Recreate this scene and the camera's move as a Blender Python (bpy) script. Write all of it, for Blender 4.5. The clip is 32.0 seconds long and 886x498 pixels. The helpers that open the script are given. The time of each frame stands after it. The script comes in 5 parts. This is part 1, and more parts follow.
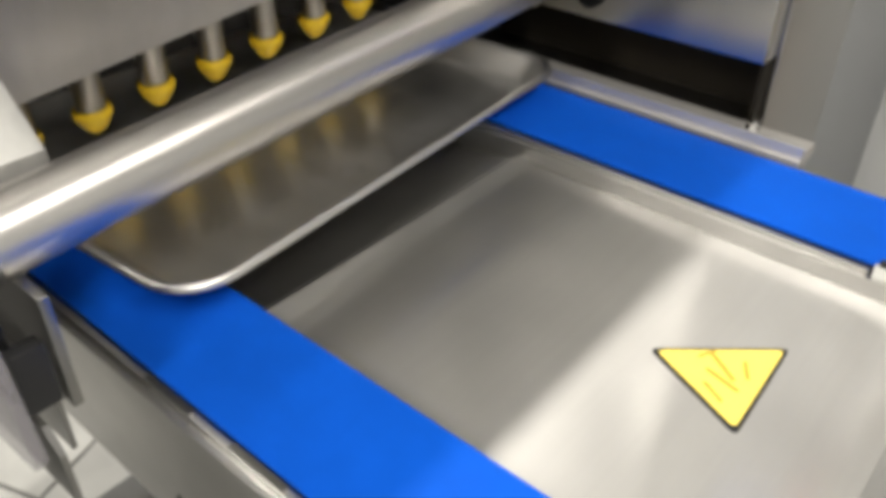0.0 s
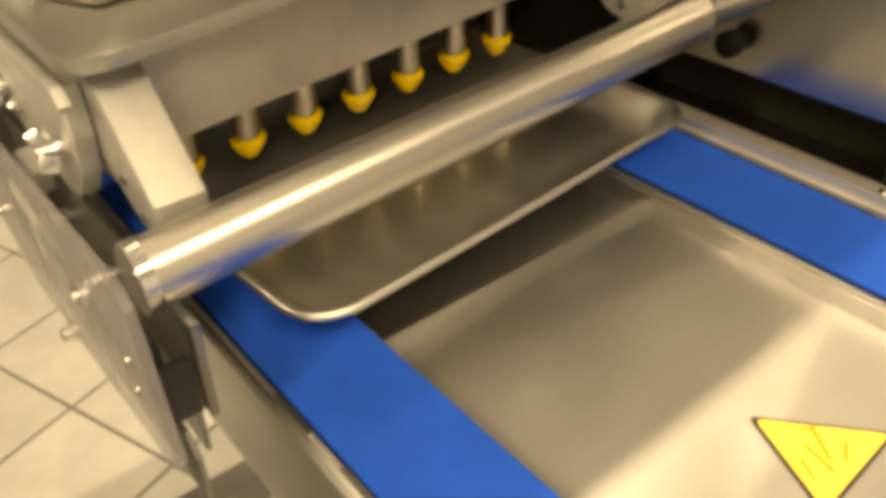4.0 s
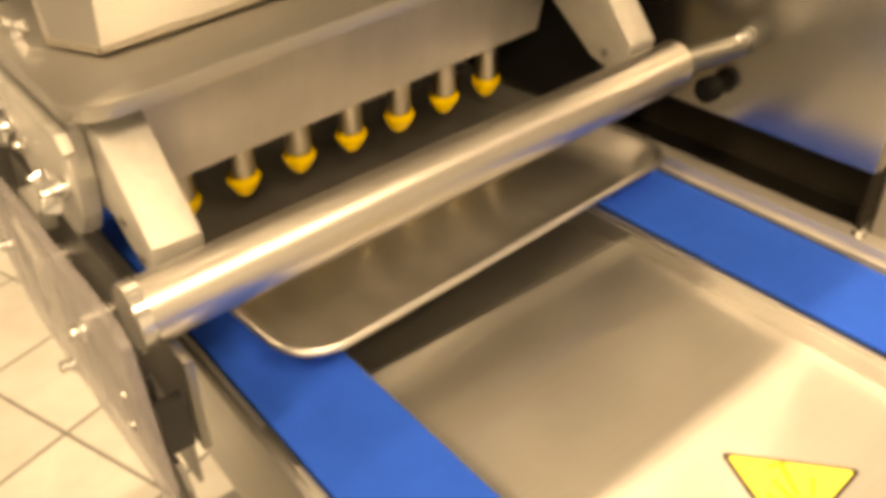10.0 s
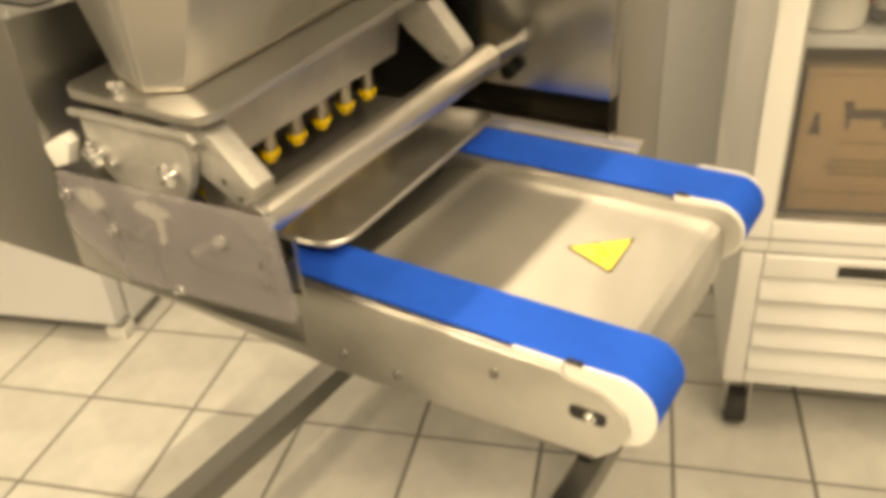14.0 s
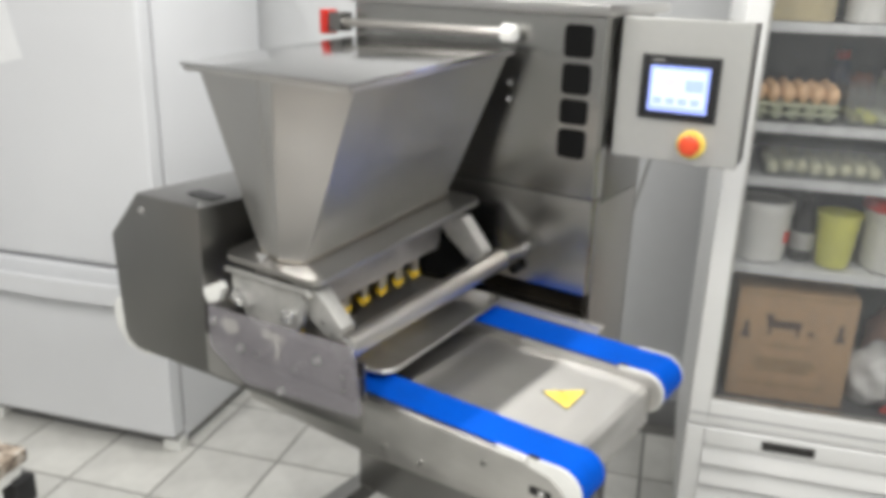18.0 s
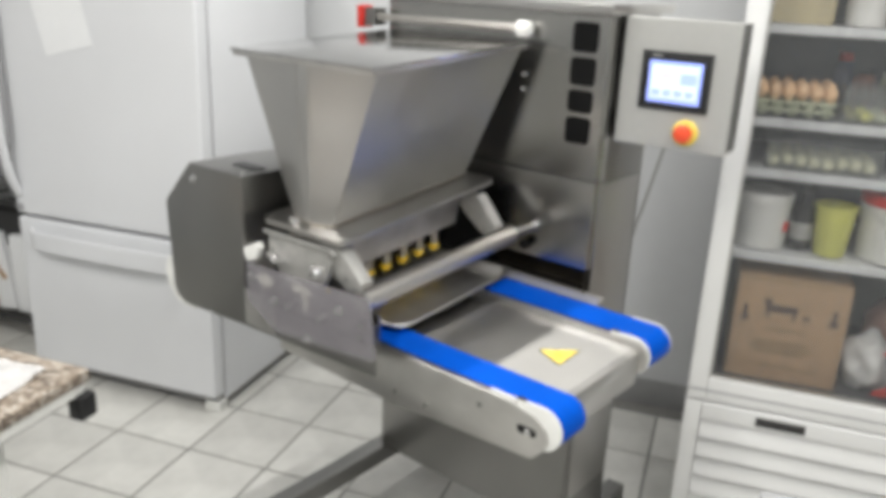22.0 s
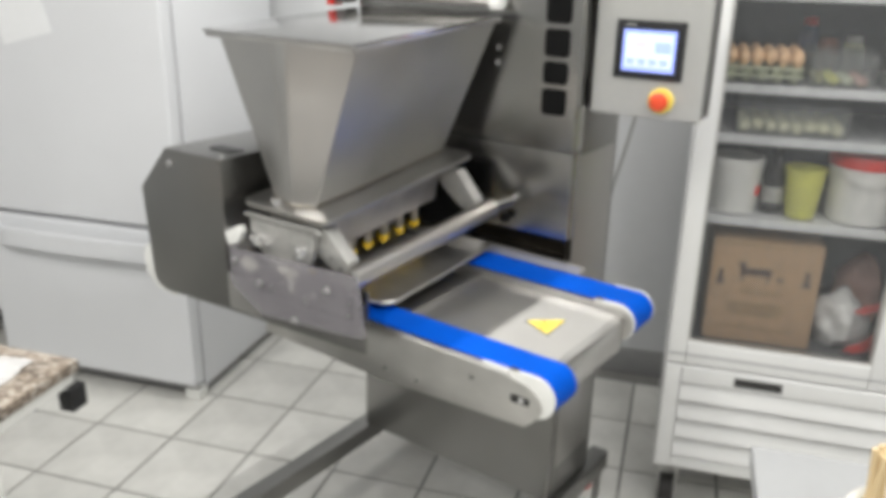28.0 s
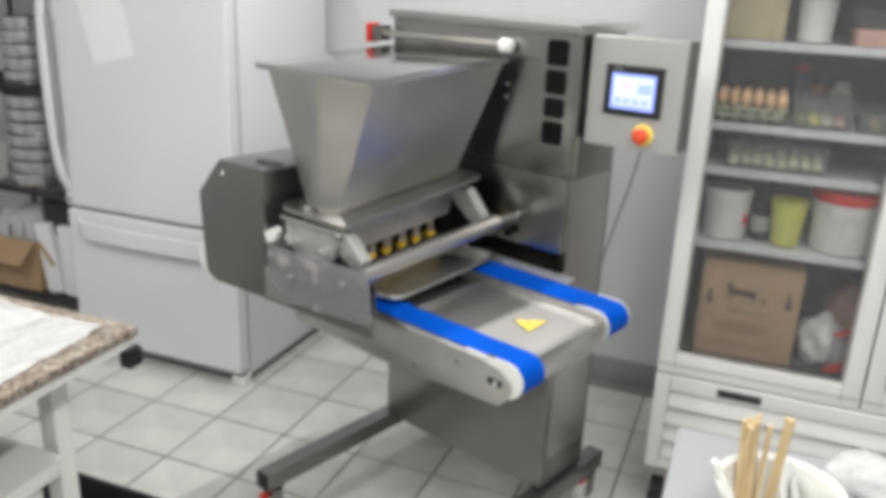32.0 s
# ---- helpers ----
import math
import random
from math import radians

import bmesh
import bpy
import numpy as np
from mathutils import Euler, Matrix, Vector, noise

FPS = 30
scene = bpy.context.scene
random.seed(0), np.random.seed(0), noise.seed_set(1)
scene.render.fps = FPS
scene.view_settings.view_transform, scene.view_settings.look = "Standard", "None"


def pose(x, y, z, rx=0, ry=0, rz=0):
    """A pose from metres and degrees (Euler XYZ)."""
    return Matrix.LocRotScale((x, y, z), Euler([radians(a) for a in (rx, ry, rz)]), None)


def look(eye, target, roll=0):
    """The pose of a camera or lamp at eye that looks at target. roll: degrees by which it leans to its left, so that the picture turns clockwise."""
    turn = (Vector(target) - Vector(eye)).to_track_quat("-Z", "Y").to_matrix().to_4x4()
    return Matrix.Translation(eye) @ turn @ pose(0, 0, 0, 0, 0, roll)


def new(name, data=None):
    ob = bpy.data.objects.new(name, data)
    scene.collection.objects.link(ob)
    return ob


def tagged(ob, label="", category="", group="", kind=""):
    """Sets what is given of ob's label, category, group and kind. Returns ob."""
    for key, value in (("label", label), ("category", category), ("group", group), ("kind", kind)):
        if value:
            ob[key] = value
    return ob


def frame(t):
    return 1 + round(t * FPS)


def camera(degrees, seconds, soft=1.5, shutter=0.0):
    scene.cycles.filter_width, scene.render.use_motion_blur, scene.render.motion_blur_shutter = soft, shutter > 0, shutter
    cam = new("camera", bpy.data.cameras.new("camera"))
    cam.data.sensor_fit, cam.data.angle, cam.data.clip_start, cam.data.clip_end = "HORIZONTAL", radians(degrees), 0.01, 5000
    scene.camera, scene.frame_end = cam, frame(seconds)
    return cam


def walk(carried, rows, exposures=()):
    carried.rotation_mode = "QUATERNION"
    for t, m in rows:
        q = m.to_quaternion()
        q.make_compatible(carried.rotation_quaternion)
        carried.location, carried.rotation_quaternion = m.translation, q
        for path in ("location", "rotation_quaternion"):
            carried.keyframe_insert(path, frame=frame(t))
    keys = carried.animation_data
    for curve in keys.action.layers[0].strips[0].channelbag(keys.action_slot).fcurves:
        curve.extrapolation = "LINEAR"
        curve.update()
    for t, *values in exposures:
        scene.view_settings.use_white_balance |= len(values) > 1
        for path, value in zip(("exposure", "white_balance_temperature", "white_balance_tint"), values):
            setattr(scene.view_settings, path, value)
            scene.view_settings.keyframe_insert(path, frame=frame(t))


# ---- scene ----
cam = camera(57.0, 32.0, soft=5.5, shutter=0.0)
PATH = [
    (0, (0.206, 0.196, 1.262), (-0.849, 1.439, 0.105), 0.6),
    (0.5, (0.241, 0.2, 1.264), (-0.89, 1.339, 0.071), -2.1),
    (1, (0.25, 0.191, 1.294), (-0.955, 1.273, 0.12), -2.9),
    (1.5, (0.251, 0.186, 1.303), (-0.986, 1.253, 0.149), -1.6),
    (2, (0.245, 0.185, 1.307), (-0.989, 1.241, 0.141), -0.8),
    (2.5, (0.229, 0.182, 1.313), (-1.004, 1.23, 0.138), -0.1),
    (3, (0.22, 0.188, 1.312), (-1.036, 1.209, 0.138), -0.9),
    (3.5, (0.218, 0.197, 1.312), (-1.05, 1.209, 0.142), -1.1),
    (5.5, (0.221, 0.199, 1.32), (-1.049, 1.224, 0.165), -0.9),
    (6, (0.223, 0.201, 1.326), (-1.049, 1.235, 0.18), -0.6),
    (6.5, (0.226, 0.202, 1.328), (-1.051, 1.244, 0.195), -0.5),
    (7, (0.231, 0.204, 1.33), (-1.049, 1.245, 0.199), -0.5),
    (7.5, (0.231, 0.202, 1.331), (-1.049, 1.243, 0.199), -0.4),
    (8, (0.231, 0.203, 1.333), (-1.053, 1.239, 0.203), -0.3),
    (8.5, (0.23, 0.204, 1.332), (-1.056, 1.239, 0.204), -0.4),
    (9, (0.23, 0.204, 1.332), (-1.059, 1.237, 0.205), -0.7),
    (9.5, (0.232, 0.201, 1.333), (-1.053, 1.242, 0.208), -0.6),
    (10, (0.235, 0.196, 1.335), (-1.057, 1.236, 0.217), -0.5),
    (10.5, (0.243, 0.189, 1.337), (-1.05, 1.231, 0.221), -0.3),
    (11, (0.253, 0.176, 1.339), (-1.041, 1.228, 0.234), -0.1),
    (11.5, (0.264, 0.163, 1.34), (-1.023, 1.229, 0.241), 0.0),
    (12, (0.264, 0.154, 1.344), (-1.01, 1.224, 0.235), -0.1),
    (12.5, (0.269, 0.15, 1.344), (-0.985, 1.222, 0.214), -0.5),
    (13, (0.305, 0.075, 1.372), (-0.845, 1.282, 0.268), -1.1),
    (13.5, (0.352, -0.107, 1.404), (-0.662, 1.244, 0.333), -2.6),
    (14, (0.434, -0.249, 1.453), (-0.539, 1.163, 0.424), -3.8),
    (14.5, (0.532, -0.374, 1.5), (-0.516, 1.049, 0.564), -2.6),
    (15, (0.616, -0.467, 1.537), (-0.451, 0.973, 0.649), -3.3),
    (15.5, (0.671, -0.534, 1.598), (-0.411, 0.982, 0.871), -1.9),
    (17.5, (0.683, -0.635, 1.675), (-0.438, 0.913, 1.085), 0.7),
    (18, (0.703, -0.665, 1.661), (-0.394, 0.877, 1.014), 1.7),
    (18.5, (0.699, -0.681, 1.67), (-0.352, 0.886, 1.005), 1.2),
    (19, (0.684, -0.73, 1.677), (-0.31, 0.873, 1.014), 0.4),
    (19.5, (0.718, -0.766, 1.685), (-0.319, 0.82, 1.045), 1.8),
    (20, (0.8, -0.788, 1.687), (-0.294, 0.763, 1.054), 3.0),
    (20.5, (0.843, -0.806, 1.677), (-0.28, 0.718, 1.032), 2.9),
    (21, (0.865, -0.798, 1.664), (-0.266, 0.71, 0.998), 2.5),
    (21.5, (0.883, -0.79, 1.663), (-0.271, 0.705, 1.005), 2.4),
    (22, (0.882, -0.784, 1.661), (-0.304, 0.691, 1.014), 2.6),
    (22.5, (0.881, -0.786, 1.666), (-0.308, 0.695, 1.038), 2.5),
    (23, (0.895, -0.783, 1.67), (-0.302, 0.702, 1.068), 1.4),
    (23.5, (0.897, -0.781, 1.67), (-0.287, 0.716, 1.073), 0.8),
    (24, (0.906, -0.77, 1.667), (-0.263, 0.741, 1.074), 0.6),
    (24.5, (0.904, -0.766, 1.67), (-0.254, 0.752, 1.074), 0.7),
    (25, (0.909, -0.774, 1.665), (-0.245, 0.743, 1.058), 0.8),
    (25.5, (0.907, -0.782, 1.659), (-0.245, 0.726, 1.027), 0.9),
    (27.5, (0.855, -0.804, 1.66), (-0.241, 0.717, 0.966), 0.9),
    (28, (0.854, -0.817, 1.653), (-0.252, 0.699, 0.962), 1.2),
    (28.5, (0.948, -0.823, 1.66), (-0.298, 0.587, 0.98), 3.3),
    (29, (1.085, -0.806, 1.685), (-0.176, 0.6, 1.028), 3.9),
    (29.5, (1.14, -0.85, 1.707), (-0.153, 0.531, 1.058), 2.5),
    (30, (1.146, -0.911, 1.724), (-0.119, 0.507, 1.103), 2.5),
    (30.5, (1.147, -0.952, 1.714), (-0.107, 0.474, 1.088), 2.6),
    (31, (1.138, -0.964, 1.703), (-0.117, 0.446, 1.041), 2.4),
    (31.5, (1.138, -0.964, 1.708), (-0.111, 0.453, 1.05), 2.0),
    (32, (1.15, -0.959, 1.724), (-0.088, 0.473, 1.078), 2.4),
]
EXPOSURES = [(0.0, 0.0, 6850, 9), (0.5, 0.0, 6950, 9), (1.0, -0.05, 8800, 11), (1.5, -0.06, 13000, 11), (2.0, -0.09, 18000, 9), (3.0, -0.04, 14500, 10), (6.0, 0.13, 15000, 10), (7.0, 0.16, 13800, 10), (8.0, 0.27, 12000, 10), (9.0, 0.40, 10700, 10), (10.0, 0.46, 19000, 19), (11.0, 0.36, 13000, 14), (13.0, 0.22, 13500, 13), (15.5, 0.20, 10000, 6), (17.5, 0.04, 6900, 9), (18.0, -0.03, 6480, 9), (28.0, -0.04, 6480, 9), (30.0, -0.15, 6420, 9), (32.0, -0.18, 6420, 9)]
walk(cam, [(t, look(eye, target, roll)) for t, eye, target, roll in PATH], EXPOSURES)
# ---------------------------------------------------------------- light
world = bpy.data.worlds.new("kitchen_world")
scene.world = world
world.use_nodes = True
world.node_tree.nodes["Background"].inputs["Color"].default_value = (0.9, 0.95, 1.0, 1)
world.node_tree.nodes["Background"].inputs["Strength"].default_value = 0.05

# ---------------------------------------------------------------- materials


def mat(name, colour, rough=0.5, metal=0.0, vary=0.12, scale=30.0, bump=0.0, stretch=(1, 1, 1), spec=0.5, rvary=0.0, coat=0.0, trans=0.0, emit=0.0, blotch=0.0, blotch_scale=3.0, island=False):
    m = bpy.data.materials.new(name)
    m.use_nodes = True
    nt = m.node_tree
    n, l = nt.nodes, nt.links
    b = n["Principled BSDF"]
    co = n.new("ShaderNodeTexCoord")
    mp = n.new("ShaderNodeMapping")
    mp.inputs["Scale"].default_value = stretch
    l.new(co.outputs["Object"], mp.inputs["Vector"])
    nz = n.new("ShaderNodeTexNoise")
    nz.inputs["Scale"].default_value = scale
    nz.inputs["Detail"].default_value = 6
    l.new(mp.outputs["Vector"], nz.inputs["Vector"])
    nb = n.new("ShaderNodeTexNoise")
    nb.inputs["Scale"].default_value = blotch_scale
    nb.inputs["Detail"].default_value = 4
    l.new(co.outputs["Object"], nb.inputs["Vector"])
    hsv = n.new("ShaderNodeHueSaturation")
    hsv.inputs["Color"].default_value = (*colour, 1)
    a = n.new("ShaderNodeMapRange")
    a.inputs["To Min"].default_value, a.inputs["To Max"].default_value = 1 - vary, 1 + vary
    l.new(nz.outputs["Fac"], a.inputs["Value"])
    c = n.new("ShaderNodeMapRange")
    c.inputs["From Min"].default_value, c.inputs["From Max"].default_value = 0.3, 0.7
    c.inputs["To Min"].default_value, c.inputs["To Max"].default_value = 1 - blotch, 1 + blotch * 0.4
    l.new(nb.outputs["Fac"], c.inputs["Value"])
    mul = n.new("ShaderNodeMath")
    mul.operation = "MULTIPLY"
    l.new(a.outputs[0], mul.inputs[0])
    l.new(c.outputs[0], mul.inputs[1])
    last = mul
    if island:
        oi = n.new("ShaderNodeObjectInfo")
        r = n.new("ShaderNodeMapRange")
        r.inputs["To Min"].default_value, r.inputs["To Max"].default_value = 0.93, 1.05
        l.new(oi.outputs["Random"], r.inputs["Value"])
        m2 = n.new("ShaderNodeMath")
        m2.operation = "MULTIPLY"
        l.new(mul.outputs[0], m2.inputs[0])
        l.new(r.outputs[0], m2.inputs[1])
        last = m2
    l.new(last.outputs[0], hsv.inputs["Value"])
    l.new(hsv.outputs["Color"], b.inputs["Base Color"])
    b.inputs["Metallic"].default_value = metal
    b.inputs["Specular IOR Level"].default_value = spec
    b.inputs["Coat Weight"].default_value = coat
    b.inputs["Transmission Weight"].default_value = trans
    rr = n.new("ShaderNodeMapRange")
    rr.inputs["To Min"].default_value, rr.inputs["To Max"].default_value = max(0.02, rough - rvary), min(1, rough + rvary)
    l.new(nz.outputs["Fac"], rr.inputs["Value"])
    l.new(rr.outputs[0], b.inputs["Roughness"])
    if emit:
        l.new(hsv.outputs["Color"], b.inputs["Emission Color"])
        b.inputs["Emission Strength"].default_value = emit
    if bump:
        bp = n.new("ShaderNodeBump")
        bp.inputs["Strength"].default_value = bump
        bp.inputs["Distance"].default_value = 0.002
        l.new(nz.outputs["Fac"], bp.inputs["Height"])
        l.new(bp.outputs["Normal"], b.inputs["Normal"])
    return m


STEEL = mat("brushed_steel", (0.57, 0.565, 0.55), 0.28, 1.0, 0.012, 160, 0.0, (1, 1, 0.04), rvary=0.01, blotch=0.06, blotch_scale=4)
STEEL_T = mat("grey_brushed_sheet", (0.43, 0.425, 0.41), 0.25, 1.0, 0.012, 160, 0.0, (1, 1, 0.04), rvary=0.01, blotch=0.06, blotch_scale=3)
STEEL_X = mat("steel_brushed_lengthwise", (0.64, 0.63, 0.61), 0.36, 1.0, 0.08, 260, 0.0, (0.04, 1, 1), rvary=0.08, blotch=0.2, blotch_scale=7)
STEEL_Y = mat("steel_brushed_across", (0.55, 0.54, 0.52), 0.54, 1.0, 0.05, 300, 0.0, (1, 0.03, 1), rvary=0.02, blotch=0.10, blotch_scale=6)


def wavy(m, scale, depth):
    """Gives sheet metal the slight waves that bend its reflections."""
    n, l = m.node_tree.nodes, m.node_tree.links
    co, nz, bp = n.new("ShaderNodeTexCoord"), n.new("ShaderNodeTexNoise"), n.new("ShaderNodeBump")
    nz.inputs["Scale"].default_value, nz.inputs["Detail"].default_value = scale, 1.0
    bp.inputs["Strength"].default_value, bp.inputs["Distance"].default_value = 1.0, depth
    l.new(co.outputs["Object"], nz.inputs["Vector"])
    l.new(nz.outputs["Fac"], bp.inputs["Height"])
    for b in [k for k in n if k.type == "BSDF_PRINCIPLED"]:
        l.new(bp.outputs["Normal"], b.inputs["Normal"])


for m, scale, depth in ((STEEL, 6, 0.008), (STEEL_T, 4, 0.006)):
    wavy(m, scale, depth)


def second_gloss(m, rough, share):
    """Adds a sharper gloss to a brushed metal, for the part of it that is smooth."""
    n, l = m.node_tree.nodes, m.node_tree.links
    b, out = n["Principled BSDF"], n["Material Output"]
    c = n.new("ShaderNodeBsdfPrincipled")
    l.new(b.inputs["Base Color"].links[0].from_socket, c.inputs["Base Color"])
    c.inputs["Metallic"].default_value, c.inputs["Roughness"].default_value = 1.0, rough
    mix = n.new("ShaderNodeMixShader")
    mix.inputs["Fac"].default_value = share
    l.new(b.outputs[0], mix.inputs[1])
    l.new(c.outputs[0], mix.inputs[2])
    l.new(mix.outputs[0], out.inputs["Surface"])


def brushed(m, amount, axis="X"):
    """Stretches a metal's highlights across its grain, which runs along the axis."""
    n, l = m.node_tree.nodes, m.node_tree.links
    tg = n.new("ShaderNodeTangent")
    tg.direction_type, tg.axis = "RADIAL", axis
    for b in [k for k in n if k.type == "BSDF_PRINCIPLED"]:
        b.inputs["Anisotropic"].default_value = amount
        l.new(tg.outputs[0], b.inputs["Tangent"])


second_gloss(STEEL_Y, 0.16, 0.36)
brushed(STEEL_Y, 0.65)
HOPM = mat("satin_hopper_steel", (0.56, 0.555, 0.54), 0.33, 1.0, 0.012, 160, 0.0, (1, 1, 0.04), rvary=0.02, blotch=0.06, blotch_scale=4)
wavy(HOPM, 3.2, 0.026)
FLANGEM = mat("stained_steel_flange", (0.50, 0.49, 0.47), 0.34, 1.0, 0.03, 160, 0.0, (1, 0.04, 1), rvary=0.03, blotch=0.10, blotch_scale=6)
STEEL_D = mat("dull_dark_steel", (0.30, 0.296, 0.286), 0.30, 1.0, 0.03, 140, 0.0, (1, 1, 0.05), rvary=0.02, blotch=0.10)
# lighter copy of the steel, for the bright reflection on the tower's side
SIDEM = mat("lit_side_sheet", (0.49, 0.48, 0.465), 0.36, 1.0, 0.03, 140, 0.0, (1, 0.05, 1), rvary=0.03, blotch=0.10)
POLISH = mat("polished_steel_tube", (0.60, 0.58, 0.55), 0.33, 1.0, 0.04, 300, 0.0, (1, 0.03, 1), rvary=0.05, blotch=0.08)
NOZ = mat("brown_tinted_steel_tube", (0.42, 0.39, 0.34), 0.3, 1.0, 0.08, 60, blotch=0.1)
BRIGHT = mat("bright_chrome", (0.75, 0.75, 0.75), 0.15, 1.0, 0.05, 40)
ALU = mat("cast_aluminium", (0.47, 0.465, 0.445), 0.48, 0.55, 0.14, 110, 0.25, rvary=0.10, blotch=0.2, blotch_scale=22)
HEADM = mat("stained_aluminium", (0.50, 0.475, 0.445), 0.45, 0.6, 0.16, 45, 0.0, (1, 1, 0.12), rvary=0.06, blotch=0.16, blotch_scale=11)
TRAYM = mat("worn_aluminium", (0.82, 0.81, 0.79), 0.46, 1.0, 0.10, 45, 0.0, (0.12, 1, 1), rvary=0.08, blotch=0.14, blotch_scale=8)
second_gloss(TRAYM, 0.18, 0.28)
RIM = mat("rolled_aluminium", (0.70, 0.69, 0.67), 0.35, 1.0, 0.05, 60)
LIDM = mat("mirror_finished_steel", (0.58, 0.575, 0.57), 0.13, 1.0, 0.05, 40, 0.0, rvary=0.04, blotch=0.06)
BLUE = mat("blue_belt", (0.001, 0.088, 0.56), 0.55, 0.0, 0.08, 60, 0.05, blotch=0.15, blotch_scale=8, rvary=0.08, spec=0.06)
WHITEP = mat("white_plastic", (0.78, 0.78, 0.75), 0.4, 0, 0.05, 40, 0.03, blotch=0.06)
PANELG = mat("grey_painted_panel", (0.46, 0.46, 0.44), 0.45, 0.3, 0.05, 60, 0.04, blotch=0.05)
YELLOW = mat("yellow_plastic", (0.75, 0.50, 0.02), 0.45, 0, 0.10, 60, 0.05, blotch=0.12, blotch_scale=30)
STICK = mat("yellow_vinyl", (0.92, 0.72, 0.14), 0.4, 0, 0.05, 50, blotch=0.05)
STICKD = mat("ochre_print", (0.50, 0.33, 0.03), 0.5, 0, 0.05, 50)
BLACK = mat("black_plastic", (0.012, 0.012, 0.013), 0.4, 0, 0.15, 60)
# black for printed marks and the knob, also for painted shade in the head gap
PRINT_SHADE = mat("matt_black_print_and_shade", (0.008, 0.008, 0.008), 0.8, 0, 0.1, 60, spec=0.1)
# near-black that paints the shade of deep recesses
DARK = mat("cavity_shade", (0.02, 0.018, 0.016), 0.7, 0, 0.2, 20)
RED = mat("red_plastic", (0.62, 0.03, 0.02), 0.4, 0, 0.08, 40)
FRIDGE = mat("white_enamel", (0.70, 0.71, 0.73), 0.38, 0, 0.03, 200, 0.05, blotch=0.04, blotch_scale=2)
FRIDGEG = mat("grey_gasket", (0.30, 0.30, 0.31), 0.6, 0, 0.05, 40)
COOLW = mat("bright_white_enamel", (0.82, 0.82, 0.81), 0.35, 0, 0.03, 200, 0.05, blotch=0.04, blotch_scale=2)
WALLP = mat("white_wall_panel", (0.61, 0.62, 0.63), 0.4, 0, 0.03, 20, 0.03, blotch=0.05, blotch_scale=2)
BASEB = mat("grey_cove_base", (0.33, 0.33, 0.33), 0.55, 0, 0.10, 20, blotch=0.15)
TILE = mat("glazed_floor_tile", (0.60, 0.595, 0.565), 0.33, 0, 0.06, 25, 0.05, blotch=0.14, blotch_scale=7, rvary=0.08, island=True)
GROUT = mat("grey_grout", (0.22, 0.215, 0.205), 0.9, 0, 0.25, 60, 0.2, blotch=0.2)
CEIL = mat("white_ceiling_board", (0.80, 0.80, 0.78), 0.8, 0, 0.05, 30, 0.1)
CARD = mat("brown_cardboard", (0.43, 0.29, 0.17), 0.75, 0, 0.08, 40, 0.1, blotch=0.1)
CARDP = mat("dark_brown_print", (0.10, 0.075, 0.06), 0.8, 0, 0.2, 60)
PAPER = mat("white_paper", (0.83, 0.84, 0.85), 0.7, 0, 0.03, 60, 0.05, blotch=0.05)
SHELFW = mat("white_coated_shelf", (0.64, 0.65, 0.65), 0.4, 0, 0.04, 80)
# liner grey, darkened in colour for the dim light behind the glass
LINER = mat("dimmed_grey_liner", (0.075, 0.077, 0.08), 0.5, 0, 0.06, 20, blotch=0.1)
EGG = mat("brown_eggshell", (0.74, 0.48, 0.27), 0.5, 0, 0.08, 40, 0.03, island=True)
PULP = mat("green_grey_pulp", (0.52, 0.55, 0.40), 0.9, 0, 0.1, 60, 0.2)
DOUGH = mat("pale_dough", (0.74, 0.73, 0.50), 0.7, 0, 0.08, 50, 0.1, island=True)
LIME = mat("yellow_green_plastic", (0.66, 0.66, 0.16), 0.4, 0, 0.05, 40)
CREAM = mat("cream_card", (0.50, 0.43, 0.26), 0.6, 0, 0.06, 40, blotch=0.08)
BOTTLE = mat("dark_bottle_glass", (0.012, 0.012, 0.011), 0.15, 0, 0.1, 40)
BAGW = mat("white_plastic_bag", (0.66, 0.66, 0.64), 0.35, 0, 0.08, 30, 0.2, blotch=0.2, blotch_scale=12)
BAGR = mat("red_plastic_bag", (0.55, 0.05, 0.04), 0.35, 0, 0.1, 30, 0.2, blotch=0.2, blotch_scale=12)
PINK = mat("pink_wrapped_food", (0.60, 0.36, 0.30), 0.5, 0, 0.15, 30, 0.1, blotch=0.2)
OLIVE = mat("olive_food", (0.22, 0.22, 0.06), 0.6, 0, 0.4, 60, 0.2)
WOOD = mat("pale_wood", (0.64, 0.49, 0.28), 0.6, 0, 0.15, 40, 0.1, (1, 1, 0.1))
GREYT = mat("smooth_grey_tabletop", (0.36, 0.365, 0.37), 0.4, 0, 0.04, 60, 0.02, blotch=0.06)
IRON = mat("black_wire_rack", (0.02, 0.02, 0.02), 0.5, 0, 0.1, 60)
POT = mat("aluminium_pot", (0.66, 0.66, 0.67), 0.22, 1.0, 0.06, 80, 0.0, (1, 1, 14), blotch=0.15)
RUBBER = mat("dark_grey_rubber", (0.035, 0.033, 0.032), 0.7, 0, 0.3, 40, 0.2, blotch=0.3)
CARDL = mat("faded_brown_print", (0.24, 0.165, 0.08), 0.8, 0, 0.2, 60)


